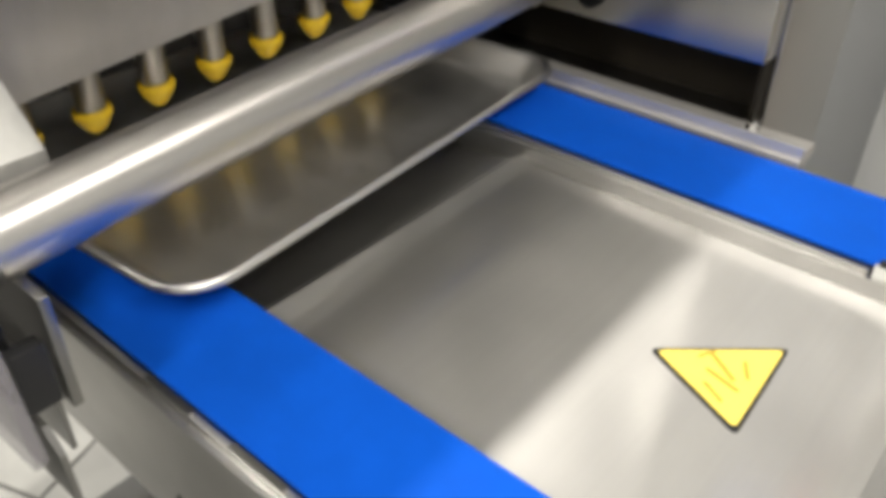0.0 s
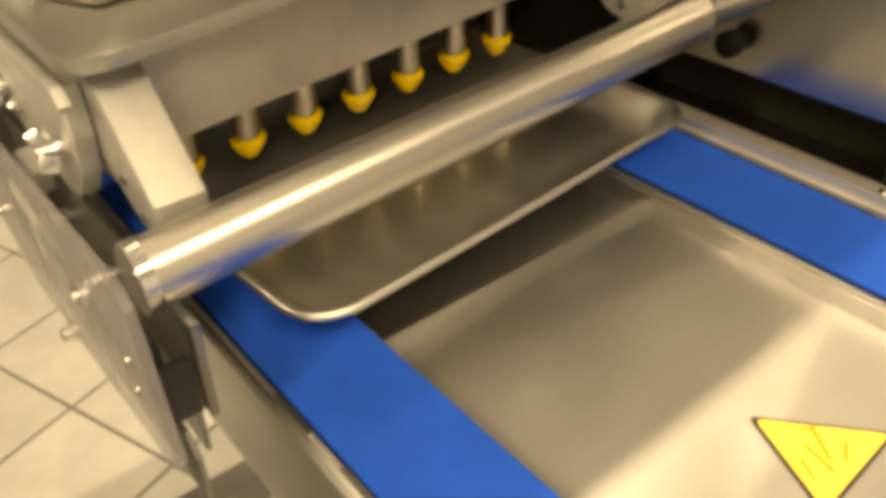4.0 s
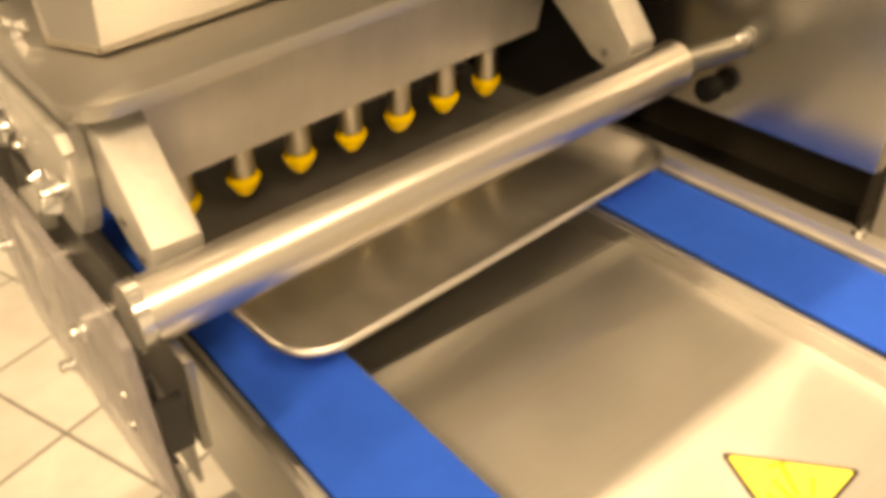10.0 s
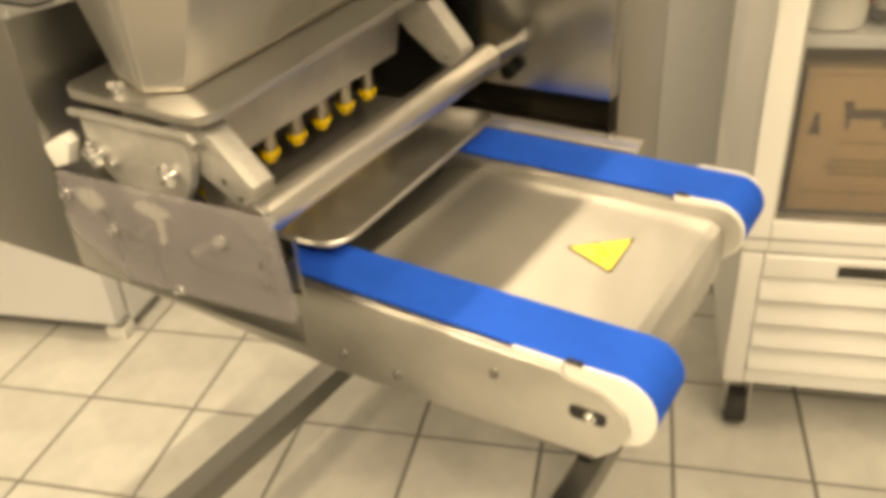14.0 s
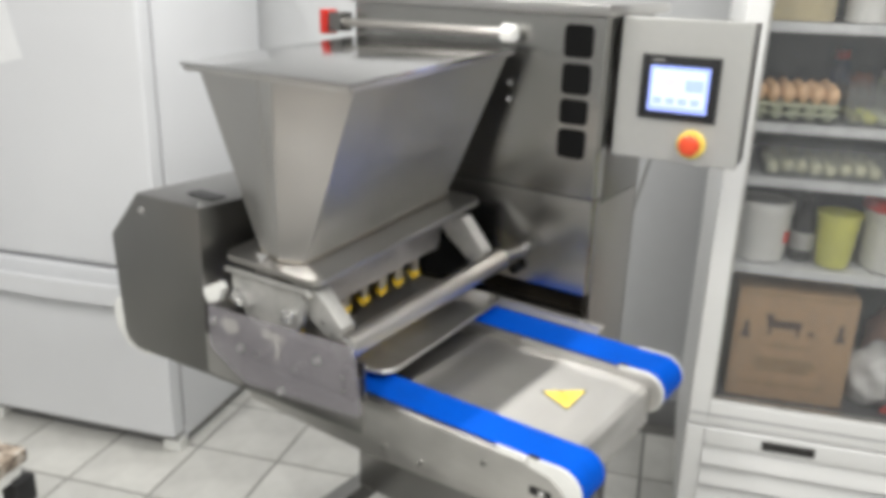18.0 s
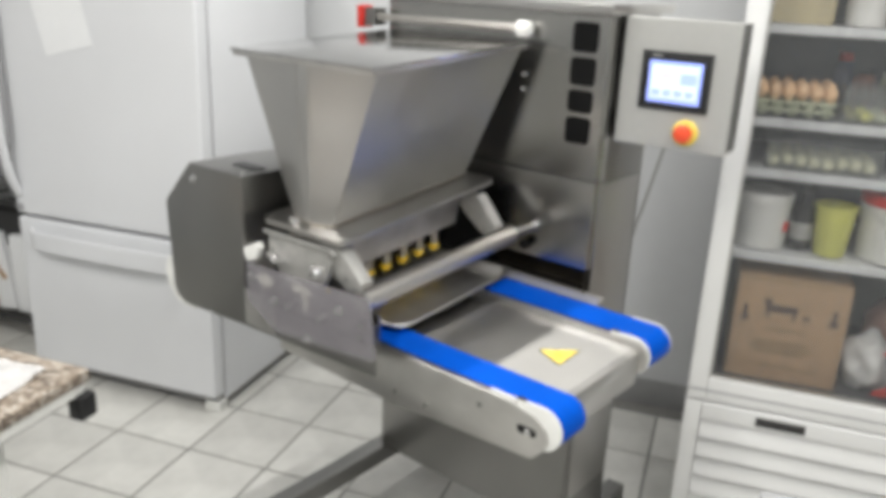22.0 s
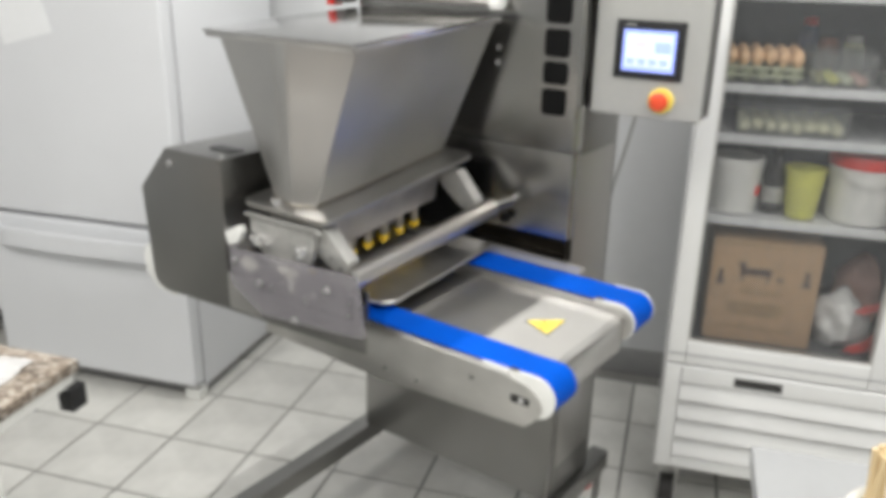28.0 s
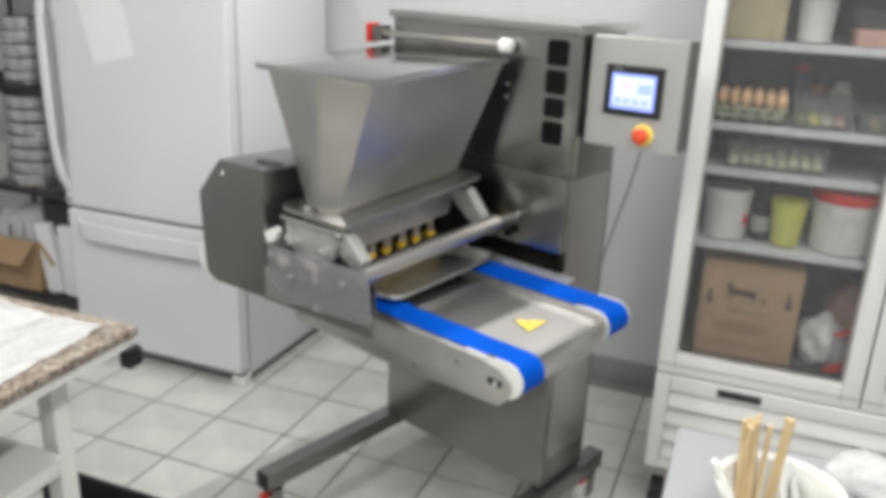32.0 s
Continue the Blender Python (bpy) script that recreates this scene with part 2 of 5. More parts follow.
def clear_mat(name, colour, see, rough):
    """A thin clear sheet: part of the light goes straight through, the rest meets a glossy surface."""
    m = bpy.data.materials.new(name)
    m.use_nodes = True
    n, l = m.node_tree.nodes, m.node_tree.links
    b, out = n["Principled BSDF"], n["Material Output"]
    b.inputs["Base Color"].default_value = (*colour, 1)
    b.inputs["Roughness"].default_value = rough
    nz = n.new("ShaderNodeTexNoise")
    nz.inputs["Scale"].default_value = 14
    nz.inputs["Detail"].default_value = 5
    r = n.new("ShaderNodeMapRange")
    r.inputs["From Min"].default_value, r.inputs["From Max"].default_value = 0.3, 0.7
    r.inputs["To Min"].default_value, r.inputs["To Max"].default_value = 1 - see + 0.06, 1 - see - 0.04
    l.new(nz.outputs["Fac"], r.inputs["Value"])
    tr = n.new("ShaderNodeBsdfTransparent")
    mix = n.new("ShaderNodeMixShader")
    l.new(r.outputs[0], mix.inputs["Fac"])
    l.new(tr.outputs[0], mix.inputs[1])
    l.new(b.outputs[0], mix.inputs[2])
    l.new(mix.outputs[0], out.inputs["Surface"])
    return m


GUARDM = clear_mat("scratched_clear_plastic", (0.29, 0.275, 0.295), 0.52, 0.22)
gm = GUARDM.node_tree
gmn = [k for k in gm.nodes if k.type == "TEX_NOISE"][0]
gmn.inputs["Scale"].default_value = 7
gmt, gmm = gm.nodes.new("ShaderNodeTexCoord"), gm.nodes.new("ShaderNodeMapping")
gmm.inputs["Scale"].default_value, gmm.inputs["Rotation"].default_value = (2.0, 1, 0.5), (0, 0.4, 0)
gm.links.new(gmt.outputs["Object"], gmm.inputs["Vector"])
gm.links.new(gmm.outputs["Vector"], gmn.inputs["Vector"])
gmr = gm.nodes.new("ShaderNodeMapRange")
gmr.inputs["From Min"].default_value, gmr.inputs["From Max"].default_value = 0.45, 0.75
gmr.inputs["To Min"].default_value, gmr.inputs["To Max"].default_value = 0.16, 0.5
gm.links.new(gmn.outputs["Fac"], gmr.inputs["Value"])
gm.links.new(gmr.outputs[0], gm.nodes["Principled BSDF"].inputs["Roughness"])
# clear glass whose grey tone paints a veil of hazy reflections
GLASS = clear_mat("hazed_door_glass", (0.20, 0.205, 0.21), 0.82, 0.03)
FILM = clear_mat("crumpled_milky_film", (0.78, 0.78, 0.78), 0.58, 0.16)
CLAM = clear_mat("clear_thin_plastic", (0.5, 0.52, 0.5), 0.88, 0.12)


def box_bm(x0, x1, y0, y1, z0, z1, bevel=0.0, seg=2):
    bm = bmesh.new()
    bmesh.ops.create_cube(bm, size=1)
    for v in bm.verts:
        v.co = Vector(((x0 + x1) / 2 + v.co.x * (x1 - x0), (y0 + y1) / 2 + v.co.y * (y1 - y0), (z0 + z1) / 2 + v.co.z * (z1 - z0)))
    if bevel:
        bmesh.ops.bevel(bm, geom=bm.edges[:], offset=bevel, segments=seg, profile=0.7, affect="EDGES")
    return bm


def tube_bm(a, b, r0, r1=None, n=24, caps=True):
    r1 = r0 if r1 is None else r1
    a, b = Vector(a), Vector(b)
    bm = bmesh.new()
    bmesh.ops.create_cone(bm, cap_ends=caps, segments=n, radius1=r0, radius2=r1, depth=(b - a).length)
    m = Matrix.Translation((a + b) / 2) @ (b - a).to_track_quat("Z", "Y").to_matrix().to_4x4()
    bmesh.ops.transform(bm, matrix=m, verts=bm.verts[:])
    return bm


def turned_bm(profile, n=28, at=(0, 0, 0)):
    """A shape turned about z from (radius, height) pairs."""
    bm = bmesh.new()
    rings = []
    for r, z in profile:
        rings.append([bm.verts.new((at[0] + r * math.cos(2 * math.pi * k / n), at[1] + r * math.sin(2 * math.pi * k / n), at[2] + z)) for k in range(n)])
    for p, q in zip(rings, rings[1:]):
        for k in range(n):
            bm.faces.new((p[k], p[(k + 1) % n], q[(k + 1) % n], q[k]))
    bm.faces.new(rings[0][::-1])
    bm.faces.new(rings[-1])
    bmesh.ops.remove_doubles(bm, verts=bm.verts[:], dist=1e-5)
    return bm


def prism_bm(outline, y0, y1, bevel=0.0, axis="y"):
    """An outline in the x-z plane drawn out along y (or one in x-y drawn out along z, in y-z along x)."""
    place = {"y": lambda a, b, c: (a, c, b), "z": lambda a, b, c: (a, b, c), "x": lambda a, b, c: (c, a, b)}[axis]
    bm = bmesh.new()
    p = [bm.verts.new(place(a, b, y0)) for a, b in outline]
    q = [bm.verts.new(place(a, b, y1)) for a, b in outline]
    bm.faces.new(p)
    bm.faces.new(q[::-1])
    for k in range(len(p)):
        bm.faces.new((p[k], q[k], q[(k + 1) % len(p)], p[(k + 1) % len(p)]))
    bmesh.ops.recalc_face_normals(bm, faces=bm.faces[:])
    if bevel:
        bmesh.ops.bevel(bm, geom=bm.edges[:], offset=bevel, segments=2, profile=0.7, affect="EDGES")
    return bm


def join_bm(*many):
    out = bmesh.new()
    for bm in many:
        me = bpy.data.meshes.new("tmp")
        bm.to_mesh(me)
        bm.free()
        out.from_mesh(me)
        bpy.data.meshes.remove(me)
    return out


def moved(bm, m):
    bmesh.ops.transform(bm, matrix=m, verts=bm.verts[:])
    return bm


def mesh_of(name, bm, material, smooth=35):
    bmesh.ops.recalc_face_normals(bm, faces=bm.faces[:])
    me = bpy.data.meshes.new(name)
    bm.to_mesh(me)
    bm.free()
    me.materials.append(material)
    for p in me.polygons:
        p.use_smooth = True
    me.set_sharp_from_angle(angle=radians(smooth))
    return me


def part(name, bm, material, parent, label="", smooth=35):
    """One mesh object under a thing or under a part; its coordinates are those of the thing."""
    ob = new(name, mesh_of(name, bm, material, smooth))
    ob.parent = parent
    if label:
        ob["label"] = label
    return ob


def thing(name, label, category, at=None, group="", kind=""):
    ob = new(name)
    ob.empty_display_size = 0.05
    if at is not None:
        ob.matrix_basis = at
    return tagged(ob, label, category, group, kind)


def solid(name, bm, material, label="", category="", at=None, group="", kind="", smooth=35):
    ob = new(name, mesh_of(name, bm, material, smooth))
    if at is not None:
        ob.matrix_basis = at
    return tagged(ob, label, category, group, kind)


def rounded(x0, x1, y0, y1, r, n=6):
    pts = []
    for cx, cy, a0 in ((x1 - r, y1 - r, 0), (x0 + r, y1 - r, 90), (x0 + r, y0 + r, 180), (x1 - r, y0 + r, 270)):
        for k in range(n + 1):
            a = radians(a0 + 90 * k / n)
            pts.append((cx + r * math.cos(a), cy + r * math.sin(a)))
    return pts


# ---------------------------------------------------------------- the room, turned 20 degrees against the machine
PHI = 20.0
ROOM = pose(0, 0, 0, 0, 0, PHI)


def in_room(x, y):
    p = ROOM.inverted() @ Vector((x, y, 0))
    return p.x, p.y


TU, TV = in_room(-1.082, 0.716)
PITCH = 0.31
TV += 0.024
U0, U1, V0, V1, TOP = -3.6, 2.6, -3.4, 2.09, 2.7
floor = solid("floor", box_bm(U0, U1, V0, V1, -0.06, -0.004), GROUT, "floor of pale square tiles with grey grout", "floor", ROOM, kind="structure")
tagged(solid("wall_north", box_bm(U0 - 0.1, U1 + 0.1, V1, V1 + 0.1, -0.06, TOP), WALLP), "white wall panel behind the machine", "wall", kind="structure").matrix_basis = ROOM
tagged(solid("wall_south", box_bm(U0 - 0.1, U1 + 0.1, V0 - 0.1, V0, -0.06, TOP), WALLP), "white painted wall", "wall", kind="structure").matrix_basis = ROOM
tagged(solid("wall_west", box_bm(U0 - 0.1, U0, V0, V1, -0.06, TOP), WALLP), "white painted wall", "wall", kind="structure").matrix_basis = ROOM
tagged(solid("wall_east", box_bm(U1, U1 + 0.1, V0, V1, -0.06, TOP), WALLP), "white painted wall", "wall", kind="structure").matrix_basis = ROOM
tagged(solid("ceiling", box_bm(U0 - 0.1, U1 + 0.1, V0 - 0.1, V1 + 0.1, TOP, TOP + 0.1), CEIL), "white ceiling", "ceiling", kind="structure").matrix_basis = ROOM
tagged(solid("baseboard", box_bm(U0, U1, V1 - 0.012, V1 - 0.001, -0.004, 0.11, 0.003), BASEB), "grey cove baseboard", "baseboard", kind="structure").matrix_basis = ROOM


def ceiling_light(u, v, lu, lv, watts, turn=0):
    t = thing("ceiling_light", "white fluorescent ceiling light with a milky diffuser", "ceiling light", ROOM @ pose(u, v, TOP, 0, 0, turn), group="ceiling lights")
    part("housing", box_bm(-lu / 2, lu / 2, -lv / 2, lv / 2, -0.05, 0, 0.006), WHITEP, t)
    d = bpy.data.lights.new("tube_light", "AREA")
    d.shape, d.size, d.size_y, d.energy, d.color = "RECTANGLE", lu * 0.94, lv * 0.9, watts, (1.0, 0.98, 0.95)
    lamp = new("tube_light", d)
    lamp.matrix_basis = ROOM @ pose(u, v, TOP - 0.056, 0, 0, turn)
    return t


ceiling_light(*in_room(-0.62, 0.86), 0.036, 0.60, 25, 2 - PHI)
ceiling_light(-0.36, -1.2, 0.14, 1.25, 33)
ceiling_light(1.15, -1.2, 0.14, 1.25, 31)
ceiling_light(-1.6, -0.7, 0.14, 1.25, 38)
ceiling_light(1.15, 0.2, 0.14, 1.25, 21)

# ---------------------------------------------------------------- the depositor
ZB = 0.920            # top of the belts
YN0, YN1 = 0.354, 0.434   # near belt
YF0, YF1 = 0.753, 0.850   # far belt
XE = 0.262            # tip of the belt ends
YT = 0.894            # face of the tower
dep = thing("depositor_machine", "stainless steel dough depositor with hopper, twin blue belts and touch panel", "depositor")


def lifted(bm, k=0.055):
    """The head hangs a little higher at the tower than at its free end."""
    for v in bm.verts:
        v.co.z += (v.co.y - 0.6) * k
    return bm


def bolt_bm(r, h, n=12):
    return turned_bm([(r * 1.7, 0), (r * 1.7, h * 0.25), (r, h * 0.3), (r, h), (r * 0.6, h * 1.15)], n)


def facing(x, y, z):
    """A pose whose z axis looks to the near side (-y)."""
    return pose(x, y, z, 90, 0, 0)


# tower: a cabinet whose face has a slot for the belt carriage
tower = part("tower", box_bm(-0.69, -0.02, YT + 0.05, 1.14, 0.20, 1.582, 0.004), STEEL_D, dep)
# near-black brown that paints the shade inside the slot
SLOTM = mat("slot_shade_brown", (0.016, 0.013, 0.009), 0.75, 0.0, 0.25, 20, blotch=0.3, spec=0.15)
part("slot_shade_sheet", box_bm(-0.34, -0.0235, YT + 0.044, YT + 0.049, 0.92, 1.0), SLOTM, tower)
part("upper_cover", box_bm(-0.69, -0.02, YT, YT + 0.05, 1.202, 1.582, 0.004), STEEL_T, tower, "brushed steel upper cover")
part("middle_cover", box_bm(-0.69, -0.02, YT + 0.001, YT + 0.05, 0.981, 1.2, 0.003), STEEL_T, tower)
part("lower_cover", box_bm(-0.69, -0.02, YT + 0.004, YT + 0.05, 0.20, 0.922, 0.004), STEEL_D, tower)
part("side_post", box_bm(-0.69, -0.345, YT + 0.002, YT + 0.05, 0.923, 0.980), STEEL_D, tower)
# post in the same shade colour, so the slot stays dark to the edge
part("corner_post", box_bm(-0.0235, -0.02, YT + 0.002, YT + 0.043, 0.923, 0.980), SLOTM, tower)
part("top_lid", box_bm(-0.70, -0.01, YT - 0.012, 1.20, 1.583, 1.605, 0.004), STEEL, tower, "overhanging steel lid")
part("side_cover", box_bm(-0.0198, -0.017, YT + 0.03, 1.12, 0.30, 1.19, 0.001), SIDEM, tower)

# the maker's name down the cover, as four plain black shapes
for zc, hgt in ((1.5305, 0.0335), (1.4535, 0.0320), (1.385, 0.0265), (1.3175, 0.0315)):
    part("logo_mark", prism_bm(rounded(-0.112, -0.046, zc - hgt, zc + hgt, 0.012), YT - 0.0022, YT - 0.0002), PRINT_SHADE, tower, "plain black printed mark")
for z in (1.432, 1.396):
    part("cover_bolt", bolt_bm(0.0045, 0.008), BRIGHT, tower).matrix_basis = facing(-0.239, YT, z)
part("stop_knob", turned_bm([(0.008, 0), (0.008, 0.008), (0.013, 0.010), (0.013, 0.022), (0.010, 0.026)], 18), PRINT_SHADE, tower, "black knob").matrix_basis = facing(-0.190, YT, 1.012)
for x, z in ((-0.172, 1.066), (-0.266, 0.988)):
    part("rod_bolt", bolt_bm(0.006, 0.012), BRIGHT, tower).matrix_basis = facing(x, YT, z)

# foot frame
for x in (-0.735, -0.055):
    leg = part("foot_rail", box_bm(x, x + 0.055, 0.36, 1.25, 0.135, 0.195, 0.004), STEEL_D, dep)
    part("rail_cap", box_bm(x + 0.002, x + 0.053, 0.354, 0.3595, 0.137, 0.193, 0.002), BLACK, leg)
    for y in (0.40, 1.2):
        part("castor_wheel", tube_bm((x + 0.012, y, 0.05), (x + 0.043, y, 0.05), 0.0495, n=24), WHITEP, leg, "pale castor wheel")
        part("castor_fork", join_bm(box_bm(x + 0.004, x + 0.010, y - 0.02, y + 0.02, 0.04, 0.134), box_bm(x + 0.045, x + 0.051, y - 0.02, y + 0.02, 0.04, 0.134), box_bm(x + 0.004, x + 0.051, y - 0.025, y + 0.025, 0.12, 0.1345)), STEEL_D, leg)
        part("castor_brake", box_bm(x + 0.014, x + 0.041, y - 0.05, y - 0.02, 0.10, 0.112, 0.003), RED, leg)


# hopper: a tapering bin whose near side is folded along a seam; it stands a little higher towards the tower
LOW = [(-0.459, 0.354), (-0.398, 0.336), (-0.384, 0.334), (-0.335, 0.354), (-0.335, 0.800), (-0.459, 0.800)]
HIGH = [(-0.598, 0.342), (-0.412, 0.321), (-0.372, 0.319), (-0.195, 0.340), (-0.214, 0.842), (-0.598, 0.842)]


def base_z(y, k=0.095):
    return 1.1345 + (y - 0.345) * k


def hopper_bm(t=0.003):
    bm = bmesh.new()
    a = [bm.verts.new((x, y, base_z(y))) for x, y in LOW]
    b = [bm.verts.new((x, y, 1.478 + (y - 0.33) * 0.05)) for x, y in HIGH]
    n = len(a)
    for k in range(n):
        bm.faces.new((a[k], a[(k + 1) % n], b[(k + 1) % n], b[k]))
    bmesh.ops.recalc_face_normals(bm, faces=bm.faces[:])
    bmesh.ops.solidify(bm, geom=bm.faces[:], thickness=t)
    return bm


def sloped(bm, k, y0):
    """Raises a part towards the tower, by k for each metre past y0."""
    for v in bm.verts:
        v.co.z += (v.co.y - y0) * k
    return bm


hop = part("hopper", hopper_bm(), HOPM, dep, "tapering brushed steel hopper", 12)
part("rim", sloped(join_bm(box_bm(-0.606, -0.188, 0.3150, 0.3185, 1.470, 1.4785), prism_bm([(-0.195, 0.319), (-0.1875, 0.319), (-0.2075, 0.849), (-0.215, 0.849)], 1.470, 1.4785, 0, "z"), box_bm(-0.606, -0.599, 0.319, 0.849, 1.470, 1.4785)), 0.05, 0.33), STEEL_X, hop)
part("hopper_lid", sloped(prism_bm([(-0.612, 0.312), (-0.184, 0.312), (-0.204, 0.853), (-0.612, 0.853)], 1.479, 1.486, 0.002, "z"), 0.05, 0.33), LIDM, hop, "flat shiny steel hopper lid")
for lo, hi, r in ((LOW[2], HIGH[2], 0.0011), (LOW[1], HIGH[1], 0.0009)):
    part("weld_seam", tube_bm((lo[0], lo[1] - 0.0005, base_z(lo[1]) + 0.002), (hi[0], hi[1] - 0.0005, 1.469), r, n=8), STEEL_X, hop)
part("flange", sloped(prism_bm(rounded(-0.520, -0.258, 0.305, 0.838, 0.032), 1.1175, 1.1285, 0.002, "z"), 0.095, 0.318), FLANGEM, hop, "steel flange with rounded corners")
for a, b in zip(LOW[::-1], LOW[-2::-1]):
    part("weld_bead", tube_bm((*a, base_z(a[1]) + 0.0005), (*b, base_z(b[1]) + 0.0005), 0.0026, n=8), NOZ, hop, "brown-tinted weld")


def wing_nut(x, y, z, m, parent):
    w = part("wing_nut", join_bm(turned_bm([(0.008, 0), (0.008, 0.006), (0.005, 0.012), (0.003, 0.02)], 14), moved(box_bm(0.004, 0.02, -0.0025, 0.0025, 0.004, 0.017, 0.0018), pose(0, 0, 0, 0, -20, 0)), moved(box_bm(-0.02, -0.004, -0.0025, 0.0025, 0.004, 0.017, 0.0018), pose(0, 0, 0, 0, 20, 0))), BRIGHT, parent, "bright wing nut")
    w.matrix_basis = Matrix.Translation((x, y, z)) @ m
    return w


wing_nut(-0.420, 0.322, 1.129, pose(0, 0, 0, 0, 0, 30) @ Matrix.Scale(0.7, 4), hop)
part("flange_bolt", bolt_bm(0.004, 0.007), BRIGHT, hop).matrix_basis = pose(-0.40, 0.825, 1.1765)

# lid rod with its switch
rod = part("lid_rod", tube_bm((-0.74, 0.864, 1.534), (-0.24, 0.864, 1.538), 0.010), POLISH, dep)
part("white_cap", turned_bm([(0.012, 0), (0.019, 0.004), (0.019, 0.03), (0.012, 0.036)], 20), WHITEP, rod, "white plastic rod cap").matrix_basis = pose(-0.246, 0.864, 1.538, 0, 90, 0)
part("switch_body", box_bm(-0.742, -0.70, 0.85, 0.893, 1.512, 1.557, 0.003), STEEL_D, rod)
part("red_switch", box_bm(-0.765, -0.7425, 0.845, 0.885, 1.504, 1.562, 0.003), RED, rod, "red plastic safety switch")

# depositing head
head = part("head_block", sloped(prism_bm([(-0.50, 1.008), (-0.50, 1.1165), (-0.335, 1.1165), (-0.354, 1.008)], 0.372, 0.800, 0.003), 0.085, 0.345), HEADM, dep, "grey aluminium depositing head")
# added black sheet that paints the shade in the opening beside the head
part("gap_shade_sheet", lifted(box_bm(-0.49, -0.285, 0.818, 0.826, 0.955, 1.125)), PRINT_SHADE, head)
part("end_plate", sloped(prism_bm([(-0.50, 1.055), (-0.50, 1.1160), (-0.300, 1.1160), (-0.318, 1.055)], 0.8015, 0.8125, 0.001), 0.085, 0.345), HEADM, head, "stained aluminium end plate")
# plate coloured near-black for the shade behind the nozzles
part("back_shade_plate", box_bm(-0.515, -0.508, 0.39, 0.84, 0.945, 1.09), DARK, head)
for k in range(7):
    y = 0.411 + 0.0603 * k
    noz = part("nozzle", lifted(tube_bm((-0.403, y, 0.974), (-0.403, y, 1.052), 0.0122, n=20)), NOZ, dep)
    part("nozzle_tip", lifted(turned_bm([(0.0050, 0), (0.0085, 0.003), (0.0155, 0.0145), (0.0163, 0.0185), (0.0150, 0.0215)], 20, (-0.403, y, 0.9565))), YELLOW, noz, "yellow plastic nozzle tip")
    part("nozzle_collar", lifted(turned_bm([(0.0175, 0), (0.0175, 0.006), (0.014, 0.0075)], 6, (-0.403, y, 1.024))), STEEL_D, noz)
for y0, up in ((0.3215, 0.0), (0.780, 0.026)):
    low = [(-0.256, 1.022), (-0.338, 1.066)] if up == 0 else [(-0.262, 1.050), (-0.318, 1.092)]
    br = part("head_bracket", prism_bm([(-0.345, 1.113 + up), (-0.287 + up * 0.5, 1.113 + up), (-0.216, 1.046 + up), (-0.217, 1.024 + up), (-0.228, 1.013 + up)] + low, y0, y0 + 0.035, 0.003), ALU, dep, "slanting cast bracket")
    if up == 0:
        part("bracket_web", prism_bm([(-0.345, 1.075), (-0.250, 1.030), (-0.245, 0.972), (-0.348, 0.962)], y0 + 0.0355, y0 + 0.040, 0.001), HEADM, br)
    part("screw_hole", box_bm(-0.2215, -0.2150, y0 + 0.006, y0 + 0.017, 1.019 + up, 1.031 + up, 0.0012), BLACK, br)
    for x, z in ((-0.262, 1.046), (-0.238, 1.028)) if up == 0 else ((-0.245, 1.032),):
        part("bracket_screw", turned_bm([(0.004, 0), (0.004, 0.002), (0.002, 0.003)], 8), STEEL_D, br).matrix_basis = facing(x, y0, z + up)
cover = part("end_cover", prism_bm([(-0.492, 1.100), (-0.490, 1.045), (-0.470, 1.030), (-0.452, 1.012), (-0.425, 0.997), (-0.352, 0.994), (-0.322, 1.012), (-0.305, 1.034), (-0.296, 1.066), (-0.300, 1.100)], 0.3065, 0.3205, 0.0025), ALU, dep, "cast end cover of the head")
part("cover_lip", prism_bm([(-0.500, 1.097), (-0.284, 1.101), (-0.276, 1.095), (-0.272, 1.099), (-0.282, 1.109), (-0.500, 1.105)], 0.298, 0.3062, 0.001), ALU, cover, "pale folded lip along the cover")
wing_nut(-0.464, 0.3065, 1.048, pose(0, 0, 0, 90, 35, 0), cover)
wing_nut(-0.325, 0.3065, 1.051, pose(0, 0, 0, 90, 60, 0), cover)
for x, z in ((-0.478, 1.062), (-0.440, 1.040), (-0.345, 1.036)):
    part("cover_stud", turned_bm([(0.005, 0), (0.005, 0.004), (0.0032, 0.009)], 10), BRIGHT, cover).matrix_basis = facing(x, 0.3065, z)
part("cover_block", box_bm(-0.425, -0.375, 0.288, 0.3025, 0.994, 1.012, 0.004), ALU, cover, "pale cast block")
part("pivot_boss", prism_bm([(-0.560, 1.048), (-0.508, 1.074), (-0.498, 1.062), (-0.512, 1.032), (-0.545, 1.020)], 0.2855, 0.3025, 0.003), WHITEP, dep, "pale cast pivot boss")
part("inner_side", box_bm(-0.52, -0.15, 0.305, 0.311, 0.93, 1.005, 0.001), STEEL_D, dep)
for x in (-0.40, -0.30):
    part("spacer", tube_bm((x, 0.279, 0.955), (x, 0.305, 0.955), 0.008, n=14), STEEL, dep)

# bar in front of the head
bar = part("guard_bar", lifted(tube_bm((-0.19, 0.291, 1.041), (-0.19, 0.812, 1.041), 0.0225, n=36), 0.06), POLISH, dep, "polished steel tube across the belts")
part("end_ring", lifted(tube_bm((-0.19, 0.2915, 1.041), (-0.19, 0.30, 1.041), 0.0238, n=36), 0.06), BRIGHT, bar)
